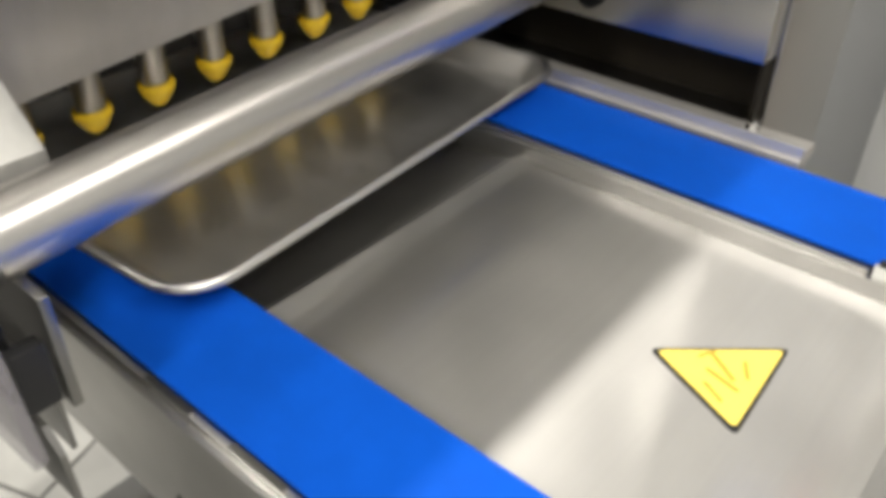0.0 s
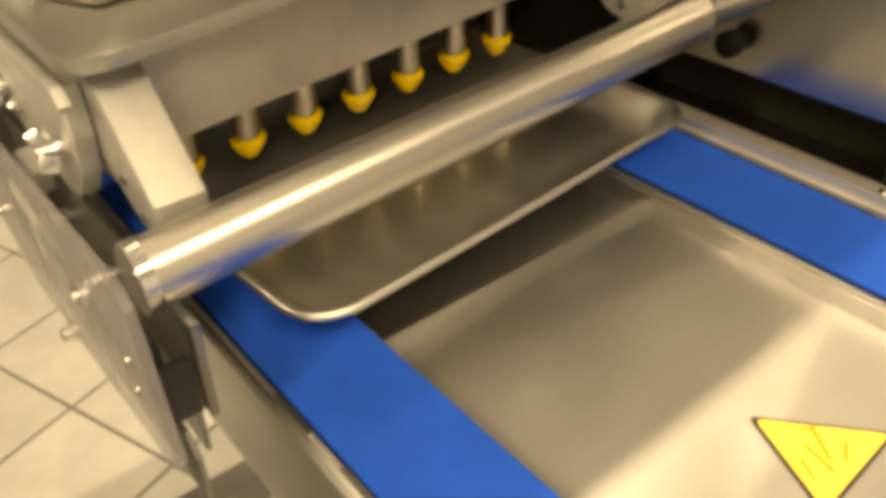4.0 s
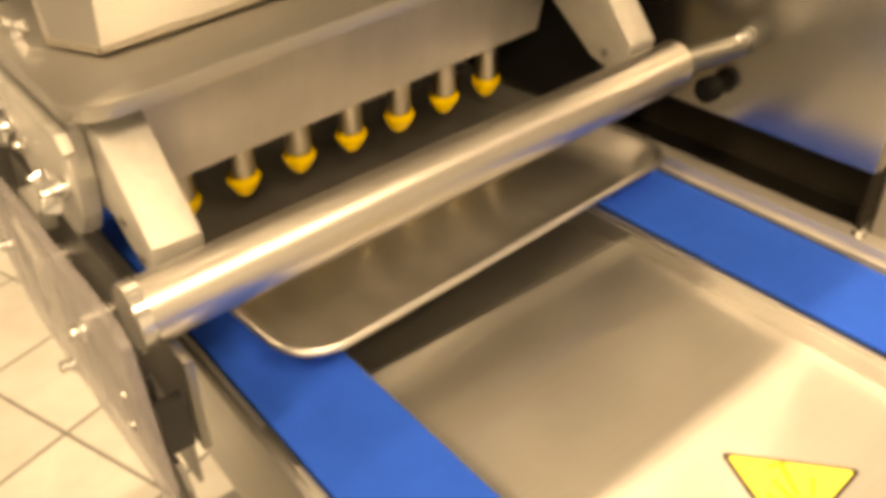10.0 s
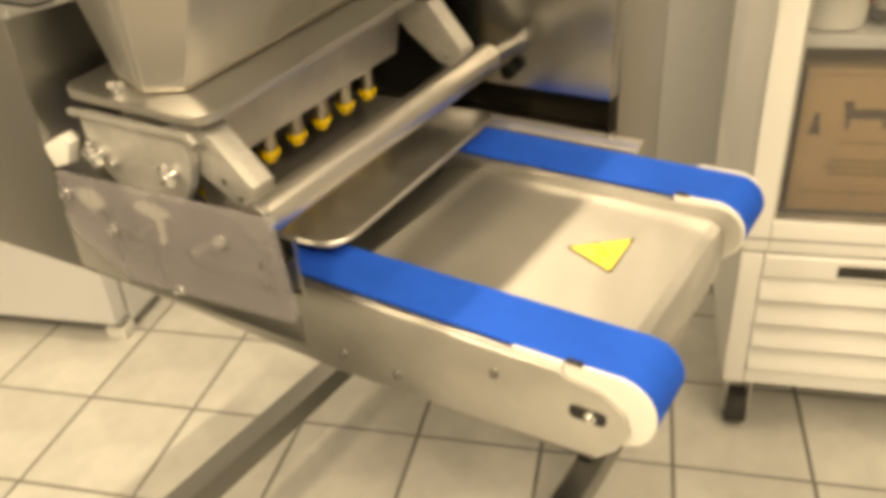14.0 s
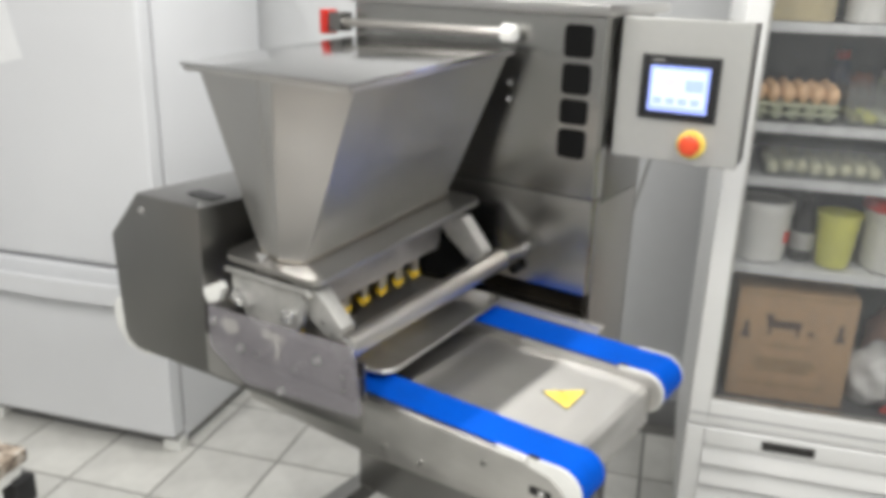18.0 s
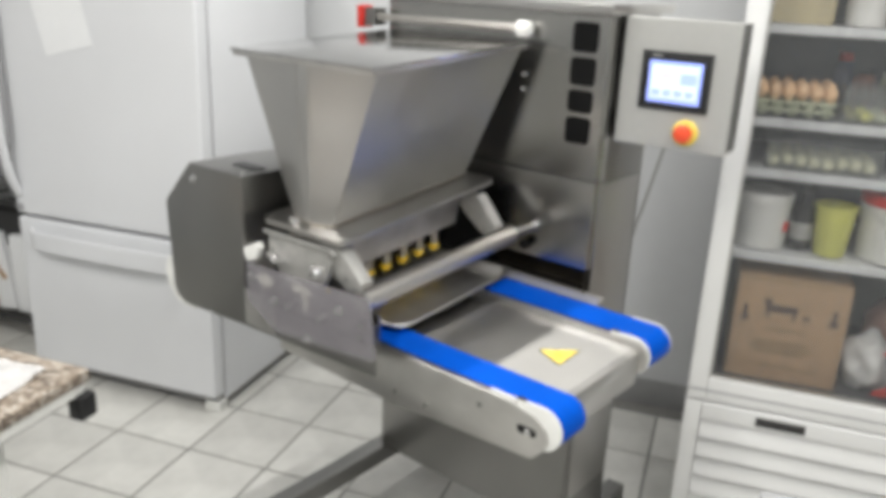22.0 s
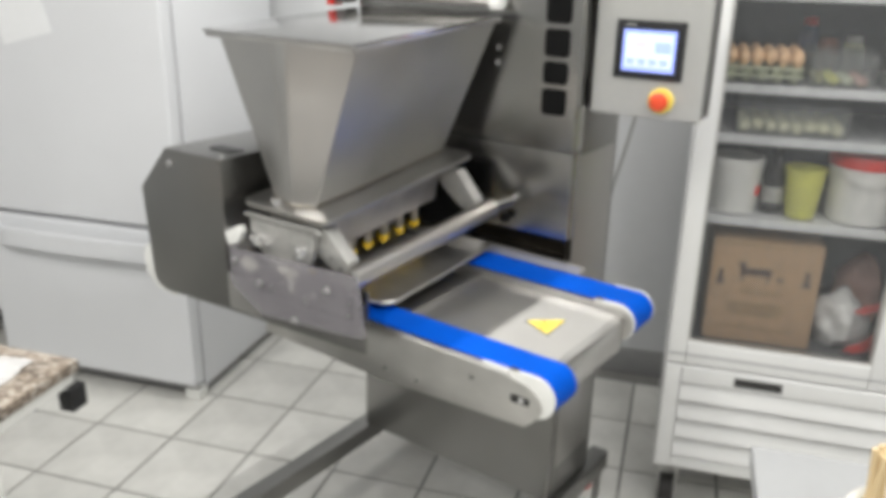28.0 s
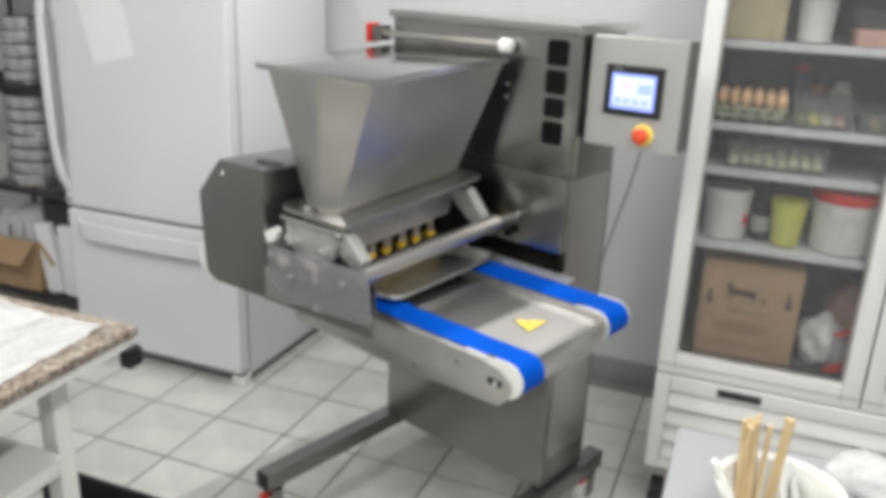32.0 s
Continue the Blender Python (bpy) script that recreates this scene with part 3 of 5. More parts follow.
part("bar_stub", lifted(tube_bm((-0.19, 0.8125, 1.041), (-0.175, 0.8935, 1.041), 0.012, n=24), 0.06), STEEL_D, bar)

# near side: clear guard, small square plate, dark rail and drive housing
guard = part("side_guard", prism_bm([(-0.528, 1.024), (-0.157, 1.045), (-0.146, 1.036), (-0.131, 0.926), (-0.138, 0.916), (-0.43, 0.886), (-0.528, 0.936)], 0.272, 0.279, 0.0015), GUARDM, dep, "scratched clear plastic side guard")
for x, z in ((-0.511, 0.997), (-0.228, 1.000), (-0.325, 0.9035), (-0.430, 0.963)):
    part("guard_bolt", bolt_bm(0.005, 0.009), BRIGHT, guard).matrix_basis = facing(x, 0.272, z)
part("guard_hinge", box_bm(-0.180, -0.158, 0.2795, 0.288, 0.945, 1.0, 0.002), BLACK, guard, "black hinge")
for z in (0.985, 0.96):
    part("hinge_screw", turned_bm([(0.004, 0), (0.003, 0.002)], 10), STEEL_D, guard).matrix_basis = facing(-0.169, 0.272, z)
FLOUR = clear_mat("dried_flour", (0.62, 0.60, 0.57), 0.74, 0.9)
random.seed(23)
for x, z, w, h in ((-0.342, 1.012, 0.034, 0.015), (-0.332, 0.988, 0.010, 0.026), (-0.462, 0.998, 0.036, 0.018)):
    edge = [(x + w * math.cos(a) * random.uniform(0.5, 1.1), z + h * math.sin(a) * random.uniform(0.5, 1.1)) for a in [2 * math.pi * k / 22 for k in range(22)]]
    part("flour_smear", prism_bm(edge, 0.2710, 0.2717), FLOUR, guard, "dried flour smear")
part("square_plate", box_bm(-0.550, -0.448, 0.281, 0.2848, 0.870, 0.955, 0.001), STEEL, dep, "small square steel plate")
part("skirt_plate", prism_bm([(-0.5515, 0.930), (-0.150, 0.930), (-0.138, 0.915), (-0.137, 0.878), (-0.5515, 0.858)], 0.2855, 0.2895, 0.0012), STEEL_D, dep, "dark steel plate behind the clear guard")
part("lower_rail", prism_bm([(-0.529, 0.945), (-0.165, 0.940), (-0.165, 0.888), (-0.529, 0.873)], 0.301, 0.304), STEEL_D, dep)
part("black_clip", box_bm(-0.154, -0.144, 0.281, 0.300, 0.945, 0.985, 0.002), BLACK, dep)
endbox = part("drive_housing", prism_bm([(-0.842, 0.880), (-0.856, 1.100), (-0.750, 1.211), (-0.553, 1.214), (-0.553, 0.858), (-0.80, 0.844), (-0.832, 0.856)], 0.285, 0.885, 0.004), STEEL_D, dep, "dark brushed steel drive housing")
part("housing_roll", prism_bm([(-0.872, 0.945), (-0.886, 0.915), (-0.879, 0.872), (-0.84, 0.838), (-0.77, 0.834), (-0.77, 0.8425), (-0.80, 0.8425), (-0.834, 0.8545), (-0.844, 0.879), (-0.849, 0.945)], 0.290, 0.88, 0.0015), WHITEP, endbox, "pale rounded end guard")
part("handle_slot", prism_bm(rounded(-0.66, -0.575, 0.340, 0.375, 0.006), 1.2142, 1.2165, 0, "z"), BLACK, endbox)
part("housing_bolt", bolt_bm(0.005, 0.008), BRIGHT, endbox).matrix_basis = facing(-0.733, 0.285, 1.176)
part("housing_bolt", bolt_bm(0.004, 0.006), BRIGHT, endbox).matrix_basis = pose(-0.562, 0.298, 1.2142)

# belts on their rollers
RB = 0.040
for near, (y0, y1, XE) in enumerate(((YF0, YF1, 0.238), (YN0, YN1, 0.262))):
    pts = []
    for k in range(17):
        a = radians(90 - 180 * k / 16)
        pts.append((XE - RB + RB * math.cos(a), ZB - RB + RB * math.sin(a)))
    for k in range(17):
        a = radians(270 - 180 * k / 16)
        pts.append((-0.80 + RB + RB * math.cos(a), ZB - RB + RB * math.sin(a)))
    cx = (XE - 0.80) / 2
    inner = [(x - 0.0022 * (1 if x > cx else -1), ZB - RB + (z - ZB + RB) * 0.945) for x, z in pts]
    bm = bmesh.new()
    rings = [[bm.verts.new((x, y, z)) for x, z in src] for src, y in ((pts, y0), (pts, y1), (inner, y1), (inner, y0))]
    n = len(pts)
    for a, b in ((0, 1), (1, 2), (2, 3), (3, 0)):
        for k in range(n):
            bm.faces.new((rings[a][k], rings[a][(k + 1) % n], rings[b][(k + 1) % n], rings[b][k]))
    belt = part("belt", bm, BLUE, dep, "blue rubber conveyor belt")
    part("end_roller", tube_bm((XE - RB, y0 + 0.003, ZB - RB), (XE - RB, y1 - 0.003, ZB - RB), RB * 0.9, n=28), WHITEP, belt)
    part("slider_bed", box_bm(-0.75, XE - 0.09, y0 + 0.004, y1 - 0.004, ZB - 0.012, ZB - 0.0045), STEEL_D, belt)
    # white end caps, crescents that stand a little proud of the belt
    for ya, yb in ((y0 - 0.006, y0 - 0.001), (y1 + 0.001, y1 + 0.0055)):
        if near and ya > y0:
            continue
        cap = [(XE - 0.10, ZB + 0.002), (XE - RB, ZB + 0.003)]
        cap += [(XE - RB - 0.003 + (RB + 0.003) * math.cos(radians(a)), ZB - RB + (RB + 0.003) * math.sin(radians(a))) for a in range(84, -97, -12)]
        cap += [(XE - 0.06, ZB - 0.085), (XE - 0.10, ZB - 0.085)] if near else [(XE - RB, ZB - 2 * RB), (XE - 0.10, ZB - 0.04)]
        part("end_cap", prism_bm(cap, ya, yb, 0.0012), WHITEP, dep, "white plastic belt end cap")
    part("cap_screw", box_bm(XE - 0.098, XE - 0.080, y0 - 0.0065, y0 - 0.0005, ZB + 0.0025, ZB + 0.0065, 0.001), BLACK, dep)
plate_end = [(0.160, 0.9125), (0.168, 0.907), (0.205, 0.902), (0.232, 0.882), (0.238, 0.862), (0.226, 0.836), (0.205, 0.815)]
side = part("side_plate", prism_bm([(-0.50, 0.9125)] + plate_end + [(-0.14, 0.795), (-0.50, 0.80)], YN0 - 0.012, YN0 - 0.0065, 0.0012), STEEL_X, dep, "brushed steel conveyor side plate")
for x, z in ((-0.134, 0.826), (-0.050, 0.825), (0.083, 0.880)):
    part("side_bolt", bolt_bm(0.0035, 0.005), STEEL_D, side).matrix_basis = facing(x, YN0 - 0.012, z)
part("slot", prism_bm(rounded(0.172, 0.213, 0.861, 0.877, 0.006), YN0 - 0.0135, YN0 - 0.0122), BLACK, side)
part("slot_bolt", bolt_bm(0.004, 0.006), BRIGHT, side).matrix_basis = facing(0.196, YN0 - 0.0135, 0.869)
part("side_strip", box_bm(-0.50, 0.100, YN0 - 0.0062, YN0 - 0.0012, 0.900, 0.9165, 0.001), STEEL_X, side)
part("white_strip", box_bm(0.101, 0.160, YN0 - 0.0062, YN0 - 0.0012, 0.900, 0.920, 0.001), WHITEP, side, "white plastic wear strip")
for x0 in (-0.155, -0.075):
    part("worn_patch", box_bm(x0, x0 + 0.045, YN0 - 0.0060, YN0 - 0.0014, 0.9167, 0.9178), STEEL_D, side)
part("far_side_plate", box_bm(-0.75, 0.20, YF1 + 0.0015, YF1 + 0.0045, 0.83, 0.915, 0.001), STEEL_X, dep)

# deck between the belts, folded down at both ends
Y0, Y1 = YN1 + 0.003, YF0 - 0.011
prof = [(-0.345, 0.862), (-0.285, 0.884), (-0.262, 0.891), (-0.235, 0.886), (-0.178, 0.894), (-0.165, 0.9025), (-0.150, 0.899), (-0.145, 0.8985), (0.150, 0.8985), (0.195, 0.8965), (0.207, 0.890), (0.212, 0.876), (0.212, 0.82)]
under = [(x - 0.002 * (1 if x > 0.2 else 0), z - 0.0025) for x, z in prof][::-1]
deck = part("deck_plate", prism_bm(prof + under, Y0, Y1), STEEL_Y, dep, "shiny brushed steel deck plate between the belts", 20)
part("near_lip", box_bm(-0.25, 0.190, Y0 - 0.0015, Y0 + 0.003, 0.8992, 0.9115, 0.001), STEEL_X, deck)
far_end = [(0.198 + 0.0375 * math.cos(radians(a)), 0.88 + 0.0375 * math.sin(radians(a))) for a in range(90, -75, -15)]
part("far_lip", prism_bm([(-0.25, 0.9125), (0.14, 0.9125)] + far_end + [(-0.25, 0.815)], Y1 + 0.0004, Y1 + 0.0044, 0.001), STEEL_X, deck)
part("far_strip", box_bm(-0.25, 0.135, Y1 + 0.005, YF0 - 0.001, 0.900, 0.9165, 0.001), STEEL_X, deck)
# added dark sheet for the shaded void below the deck
part("void_shade_pan", box_bm(-0.75, 0.19, Y0, Y1, 0.80, 0.805), DARK, dep)

# warning sticker on the deck: a rounded yellow triangle with a black edge and an ochre pictogram
C3 = [(0.050, 0.590), (0.121, 0.651), (0.126, 0.556)]


def tri_bm(corners, inset, r, z0, z1):
    c = Vector((sum(p[0] for p in corners) / 3, sum(p[1] for p in corners) / 3))
    pts = []
    for k in range(3):
        p = Vector(corners[k])
        a, b = Vector(corners[k - 1]), Vector(corners[(k + 1) % 3])
        p = p + (c - p).normalized() * inset
        m = p + (c - p).normalized() * 2 * r
        da, db = (a - p).normalized(), (b - p).normalized()
        for s in range(6):
            w = s / 5
            q = (p + da * 1.7 * r) * (1 - w) ** 2 + p * 2 * w * (1 - w) + (p + db * 1.7 * r) * w ** 2
            pts.append((q.x, q.y))
    return prism_bm(pts, z0, z1, 0, "z")


sticker = solid("warning_sticker", tri_bm(C3, 0.0, 0.004, 0.8987, 0.8994), BLACK, "yellow triangular warning sticker with a black edge", "sticker")
part("yellow_field", tri_bm(C3, 0.0055, 0.003, 0.8995, 0.8999), STICK, sticker)
for a, b, w in (((0.084, 0.612), (0.106, 0.597), 0.003), ((0.088, 0.596), (0.112, 0.590), 0.003), ((0.092, 0.584), (0.108, 0.575), 0.0025), ((0.085, 0.616), (0.079, 0.603), 0.002), ((0.104, 0.618), (0.112, 0.604), 0.0025)):
    d = Vector((b[0] - a[0], b[1] - a[1])).normalized()
    s = Vector((-d.y, d.x)) * w * 0.5
    part("pictogram", prism_bm([(a[0] + s.x, a[1] + s.y), (b[0] + s.x, b[1] + s.y), (b[0] - s.x, b[1] - s.y), (a[0] - s.x, a[1] - s.y)], 0.9, 0.9003, 0, "z"), STICKD, sticker)

# rail along the far belt
RAILM = mat("matt_steel_channel", (0.62, 0.60, 0.57), 0.55, 0.8, 0.06, 200, 0.0, (0.05, 1, 1), blotch=0.12, blotch_scale=9)
rail = part("guide_rail", prism_bm([(0.8555, 0.918), (0.8555, 0.923), (0.860, 0.923), (0.860, 0.934), (0.8625, 0.934), (0.8625, 0.930), (0.889, 0.929), (0.889, 0.918)], -0.33, 0.042, 0.0008, "x"), RAILM, dep, "steel guide rail channel")
for x in (-0.255, -0.01):
    part("rail_bolt", bolt_bm(0.004, 0.006), BRIGHT, rail).matrix_basis = pose(x, 0.876, 0.9302)

# control panel on its arm
# panel grey darkened to paint the shade on the box's side
SHELLM = mat("shaded_side_grey", (0.16, 0.16, 0.155), 0.45, 0.2, 0.05, 60, blotch=0.06)
PX = pose(0.042, 0.9450, 1.448, 0, 0, 6)
panel = part("control_box", box_bm(-0.050, 0.207, 0.004, 0.020, -0.15, 0.135, 0.005, 3), PANELG, dep, "grey control box with touch screen")
panel.matrix_basis = PX
part("rear_shell", box_bm(-0.047, 0.204, 0.0205, 0.10, -0.147, 0.132, 0.004), SHELLM, panel, "rear shell in a grey darkened for its shaded side")
part("bezel", box_bm(0.0, 0.157, -0.003, 0.0038, -0.063, 0.065, 0.003), BLACK, panel)
STOPM = mat("orange_red_plastic", (0.80, 0.085, 0.03), 0.4, 0, 0.06, 40)
SCREEN = mat("lit_screen", (0.34, 0.44, 1.0), 0.3, 0, 0.05, 30, emit=0.7)
SCREENW = mat("lit_screen_white", (0.62, 0.68, 1.0), 0.3, 0, 0.03, 30, emit=0.6)
SCREENP = mat("lit_screen_pink", (0.85, 0.55, 0.62), 0.3, 0, 0.03, 30, emit=0.6)
screen = part("screen", box_bm(0.019, 0.138, -0.0042, -0.0032, -0.046, 0.044), SCREEN, panel, "lit pale blue touch screen")
part("screen_field", box_bm(0.026, 0.131, -0.0049, -0.0043, -0.036, 0.036), SCREENW, panel)
part("screen_field", box_bm(0.046, 0.074, -0.0056, -0.005, 0.004, 0.022), SCREENP, panel)
part("screen_field", box_bm(0.092, 0.128, -0.0056, -0.005, -0.004, 0.02), SCREEN, panel)
for k in range(4):
    part("screen_field", box_bm(0.030 + 0.025 * k, 0.048 + 0.025 * k, -0.0056, -0.005, -0.031, -0.018), SCREEN, panel)
part("bezel_mark", box_bm(0.022, 0.045, -0.0036, -0.0031, 0.053, 0.0565), PANELG, panel)
part("stop_ring", turned_bm([(0.029, 0), (0.029, 0.005), (0.025, 0.008)], 28), STICK, panel, "yellow ring").matrix_basis = facing(0.116, 0.004, -0.108)
part("stop_button", turned_bm([(0.013, 0.008), (0.013, 0.016), (0.020, 0.018), (0.021, 0.024), (0.017, 0.029), (0.010, 0.031)], 28), STOPM, panel, "red emergency stop button").matrix_basis = facing(0.116, 0.004, -0.108)
part("panel_arm", join_bm(box_bm(-0.0165, 0.045, 0.985, 1.02, 1.40, 1.44, 0.003), box_bm(-0.0165, -0.006, 0.96, 1.045, 1.37, 1.47, 0.002)), STEEL_D, dep)


def cable(name, pts, r, material, parent=None, label=""):
    cu = bpy.data.curves.new(name, "CURVE")
    cu.dimensions, cu.bevel_depth, cu.bevel_resolution, cu.resolution_u = "3D", r, 3, 10
    sp = cu.splines.new("NURBS")
    sp.points.add(len(pts) - 1)
    for q, p in zip(sp.points, pts):
        q.co = (*p, 1)
    sp.use_endpoint_u, sp.order_u = True, 4
    cu.materials.append(material)
    ob = new(name, cu)
    ob.parent = parent
    if label:
        ob["label"] = label
    return ob


CABLE = mat("grey_cable_sheath", (0.32, 0.32, 0.31), 0.5, 0, 0.1, 60)
cable("cable", [(0.10, 1.046, 1.40), (0.07, 1.20, 1.43), (-0.03, 1.48, 1.42), (-0.12, 1.60, 1.32), (-0.165, 1.60, 1.20), (-0.185, 1.60, 1.10), (-0.208, 1.60, 1.00), (-0.235, 1.58, 0.86), (-0.25, 1.50, 0.66), (-0.22, 1.30, 0.42), (-0.20, 1.145, 0.36)], 0.0055, CABLE, dep, "grey cable hanging behind the control box")

# ---------------------------------------------------------------- baking tray
def tray_bm(w, l, h, r, rim):
    bm = bmesh.new()
    rings = []
    steps = ((0.002, h - 0.001), (0.001, h + 0.002), (0.004, h + 0.0038), (0.0075, h + 0.002), (0.008, h - 0.002), (0.005, h - 0.004), (0.0022, h - 0.0025)) if rim else ((-0.022, 0.0), (-0.016, 0.0012), (-0.012, 0.004), (-0.001, h * 0.85), (0.001, h))
    for grow, z in steps:
        rings.append([bm.verts.new((x, y, z)) for x, y in rounded(-l / 2 - grow, l / 2 + grow, -w / 2 - grow, w / 2 + grow, r + grow * 0.8, 7)])
    pairs = list(zip(rings, rings[1:])) + ([(rings[-1], rings[0])] if rim else [])
    for p, q in pairs:
        for k in range(len(p)):
            bm.faces.new((p[k], p[(k + 1) % len(p)], q[(k + 1) % len(q)], q[k]))
    if not rim:
        bm.faces.new(rings[0][::-1])
    bmesh.ops.recalc_face_normals(bm, faces=bm.faces[:])
    if not rim:
        bmesh.ops.solidify(bm, geom=bm.faces[:], thickness=0.0012)
    return bm


tray = thing("baking_tray", "worn aluminium baking tray lying on the blue belts", "baking tray", pose(-0.507, 0.598, ZB + 0.0015, 0, 0, 4.5))
part("pan", tray_bm(0.460, 0.64, 0.022, 0.036, False), TRAYM, tray, "", 25)
part("rolled_rim", tray_bm(0.460, 0.64, 0.022, 0.036, True), RIM, tray, "bright rolled rim", 60)

# ---------------------------------------------------------------- refrigerator
fr = thing("refrigerator", "white bottom-freezer refrigerator with white bar handles", "refrigerator", ROOM @ pose(-1.117, 1.287, 0))
part("cabinet", box_bm(-0.865, 0, 0.075, 0.74, 0.045, 1.77, 0.008), FRIDGE, fr)
part("gasket", box_bm(-0.855, -0.01, 0.064, 0.0745, 0.08, 1.76), FRIDGEG, fr)
part("freezer_door", box_bm(-0.865, 0, 0.0, 0.063, 0.075, 0.686, 0.016, 4), FRIDGE, fr)
fdoor = part("fridge_door", box_bm(-0.865, 0, 0.0, 0.063, 0.700, 1.77, 0.016, 4), FRIDGE, fr)
part("kick_plate", box_bm(-0.855, -0.07, 0.05, 0.074, 0.03, 0.074), FRIDGEG, fr)
for u in (-0.80, -0.035):
    part("foot", box_bm(u - 0.035, u + 0.03, 0.03, 0.085, 0.0, 0.044, 0.006), WHITEP, fr, "white foot")
hz = [(-0.80, -0.004), (-0.74, -0.045), (-0.60, -0.055), (-0.43, -0.058), (-0.26, -0.055), (-0.12, -0.045), (-0.06, -0.004)]


def bent_bar_bm(pts, wide, thick, axis):
    """A flat bar bent along points in a plane; wide is its breadth across that plane."""
    bm = bmesh.new()
    rings = []
    for k, p in enumerate(pts):
        a, b = Vector(pts[max(k - 1, 0)]), Vector(pts[min(k + 1, len(pts) - 1)])
        d = (b - a).normalized()
        n = Vector((-d.y, d.x)) * thick / 2
        ring = []
        for s, w in ((1, -1), (1, -0.6), (1, 0.6), (1, 1), (-1, 1), (-1, -1)):
            q = Vector(p) + n * (s if abs(w) < 1 else s * 0.6)
            ring.append(bm.verts.new((q.x, q.y, w * wide / 2) if axis == "z" else (w * wide / 2, q.x, q.y)))
        rings.append(ring)
    for p, q in zip(rings, rings[1:]):
        for k in range(6):
            bm.faces.new((p[k], p[(k + 1) % 6], q[(k + 1) % 6], q[k]))
    bm.faces.new(rings[0])
    bm.faces.new(rings[-1][::-1])
    return bm


def smoothed(pts, n=5):
    out = []
    for k in range(len(pts) - 1):
        p0, p1, p2, p3 = (Vector(pts[max(0, min(len(pts) - 1, k + d))]) for d in (-1, 0, 1, 2))
        for t in range(n):
            t /= n
            out.append(tuple(0.5 * (2 * p1 + (p2 - p0) * t + (2 * p0 - 5 * p1 + 4 * p2 - p3) * t * t + (3 * p1 - p0 - 3 * p2 + p3) * t ** 3)))
    return out + [tuple(pts[-1])]


part("freezer_handle", moved(bent_bar_bm(smoothed(hz), 0.068, 0.022, "z"), pose(0, 0, 0.616)), FRIDGE, fr, "curved white bar handle", 50)
vz = [(-0.004, 0.78), (-0.04, 0.88), (-0.055, 1.05), (-0.058, 1.24), (-0.055, 1.42), (-0.04, 1.58), (-0.004, 1.68)]
vh = part("fridge_handle", moved(bent_bar_bm(smoothed(vz), 0.036, 0.022, "x"), pose(-0.84, 0, 0)), FRIDGE, fr, "curved white bar handle", 50)
part("handle_inlay", box_bm(-0.829, -0.8165, -0.052, -0.030, 0.98, 1.50, 0.003), FRIDGEG, vh)
part("hinge_cap", box_bm(-0.862, -0.83, -0.006, -0.0005, 0.715, 0.74, 0.003), FRIDGEG, fr)
note = solid("paper_note", prism_bm([(0, 0), (0.212, 0), (0.212, 0.31), (0, 0.31)], -0.0012, 0.0), PAPER, "white paper sheet hanging tilted on the refrigerator", "paper", ROOM @ pose(-1.751, 1.2865, 1.311, 0, -14, 0))
solid("fridge_magnet", turned_bm([(0.008, 0), (0.008, 0.005), (0.005, 0.007)], 16), RED, "small red round magnet holding the paper", "magnet", ROOM @ pose(-1.672, 1.285, 1.593, 90, 0, 0))

# ---------------------------------------------------------------- rack beside the refrigerator
rk = thing("storage_rack", "black wire storage rack full of kitchen ware", "rack", ROOM @ pose(-2.95, 1.50, 0))
for u in (0.0, 0.86):
    for v in (0.0, 0.48):
        part("post", tube_bm((u, v, 0), (u, v, 1.9), 0.012, n=12), IRON, rk)
for z in (0.12, 0.66, 1.14, 1.6):
    sh = part("shelf", join_bm(box_bm(0.0, 0.86, 0.0, 0.012, z - 0.03, z), box_bm(0.0, 0.86, 0.468, 0.48, z - 0.03, z), box_bm(0.0, 0.012, 0.012, 0.468, z - 0.03, z), box_bm(0.848, 0.86, 0.012, 0.468, z - 0.03, z)), IRON, rk)
    for k in range(10):
        part("wire", box_bm(0.013, 0.847, 0.04 + 0.043 * k, 0.048 + 0.043 * k, z - 0.008, z - 0.0004), IRON, sh)


def pot(u, v, z, r, h, label):
    p = thing("cooking_pot", label, "pot", ROOM @ pose(-2.95 + u, 1.50 + v, z), group="pots on the rack")
    part("body", turned_bm([(r * 0.95, 0), (r, 0.01), (r, h * 0.45), (r * 1.02, h * 0.47), (r, h * 0.5), (r, h), (r * 1.05, h), (r * 1.05, h + 0.006), (r * 0.97, h + 0.006), (r * 0.97, 0.02)], 32), POT, p)
    for s in (-1, 1):
        part("handle", tube_bm((s * r * 0.98, -0.04, h * 0.78), (s * (r + 0.04), 0.0, h * 0.78), 0.006, n=10), POT, p)
    return p


for u, z, r, n in ((0.45, 0.6602, 0.150, 7), (0.44, 1.1402, 0.118, 5), (0.73, 0.6602, 0.112, 4), (0.71, 1.1402, 0.120, 4)):
    for k in range(n):
        pot(u + 0.006 * ((k * 5) % 3 - 1), 0.17, z + 0.0615 * k, r * (1 - 0.012 * k), 0.055, "shiny aluminium pan in a stack on the rack")
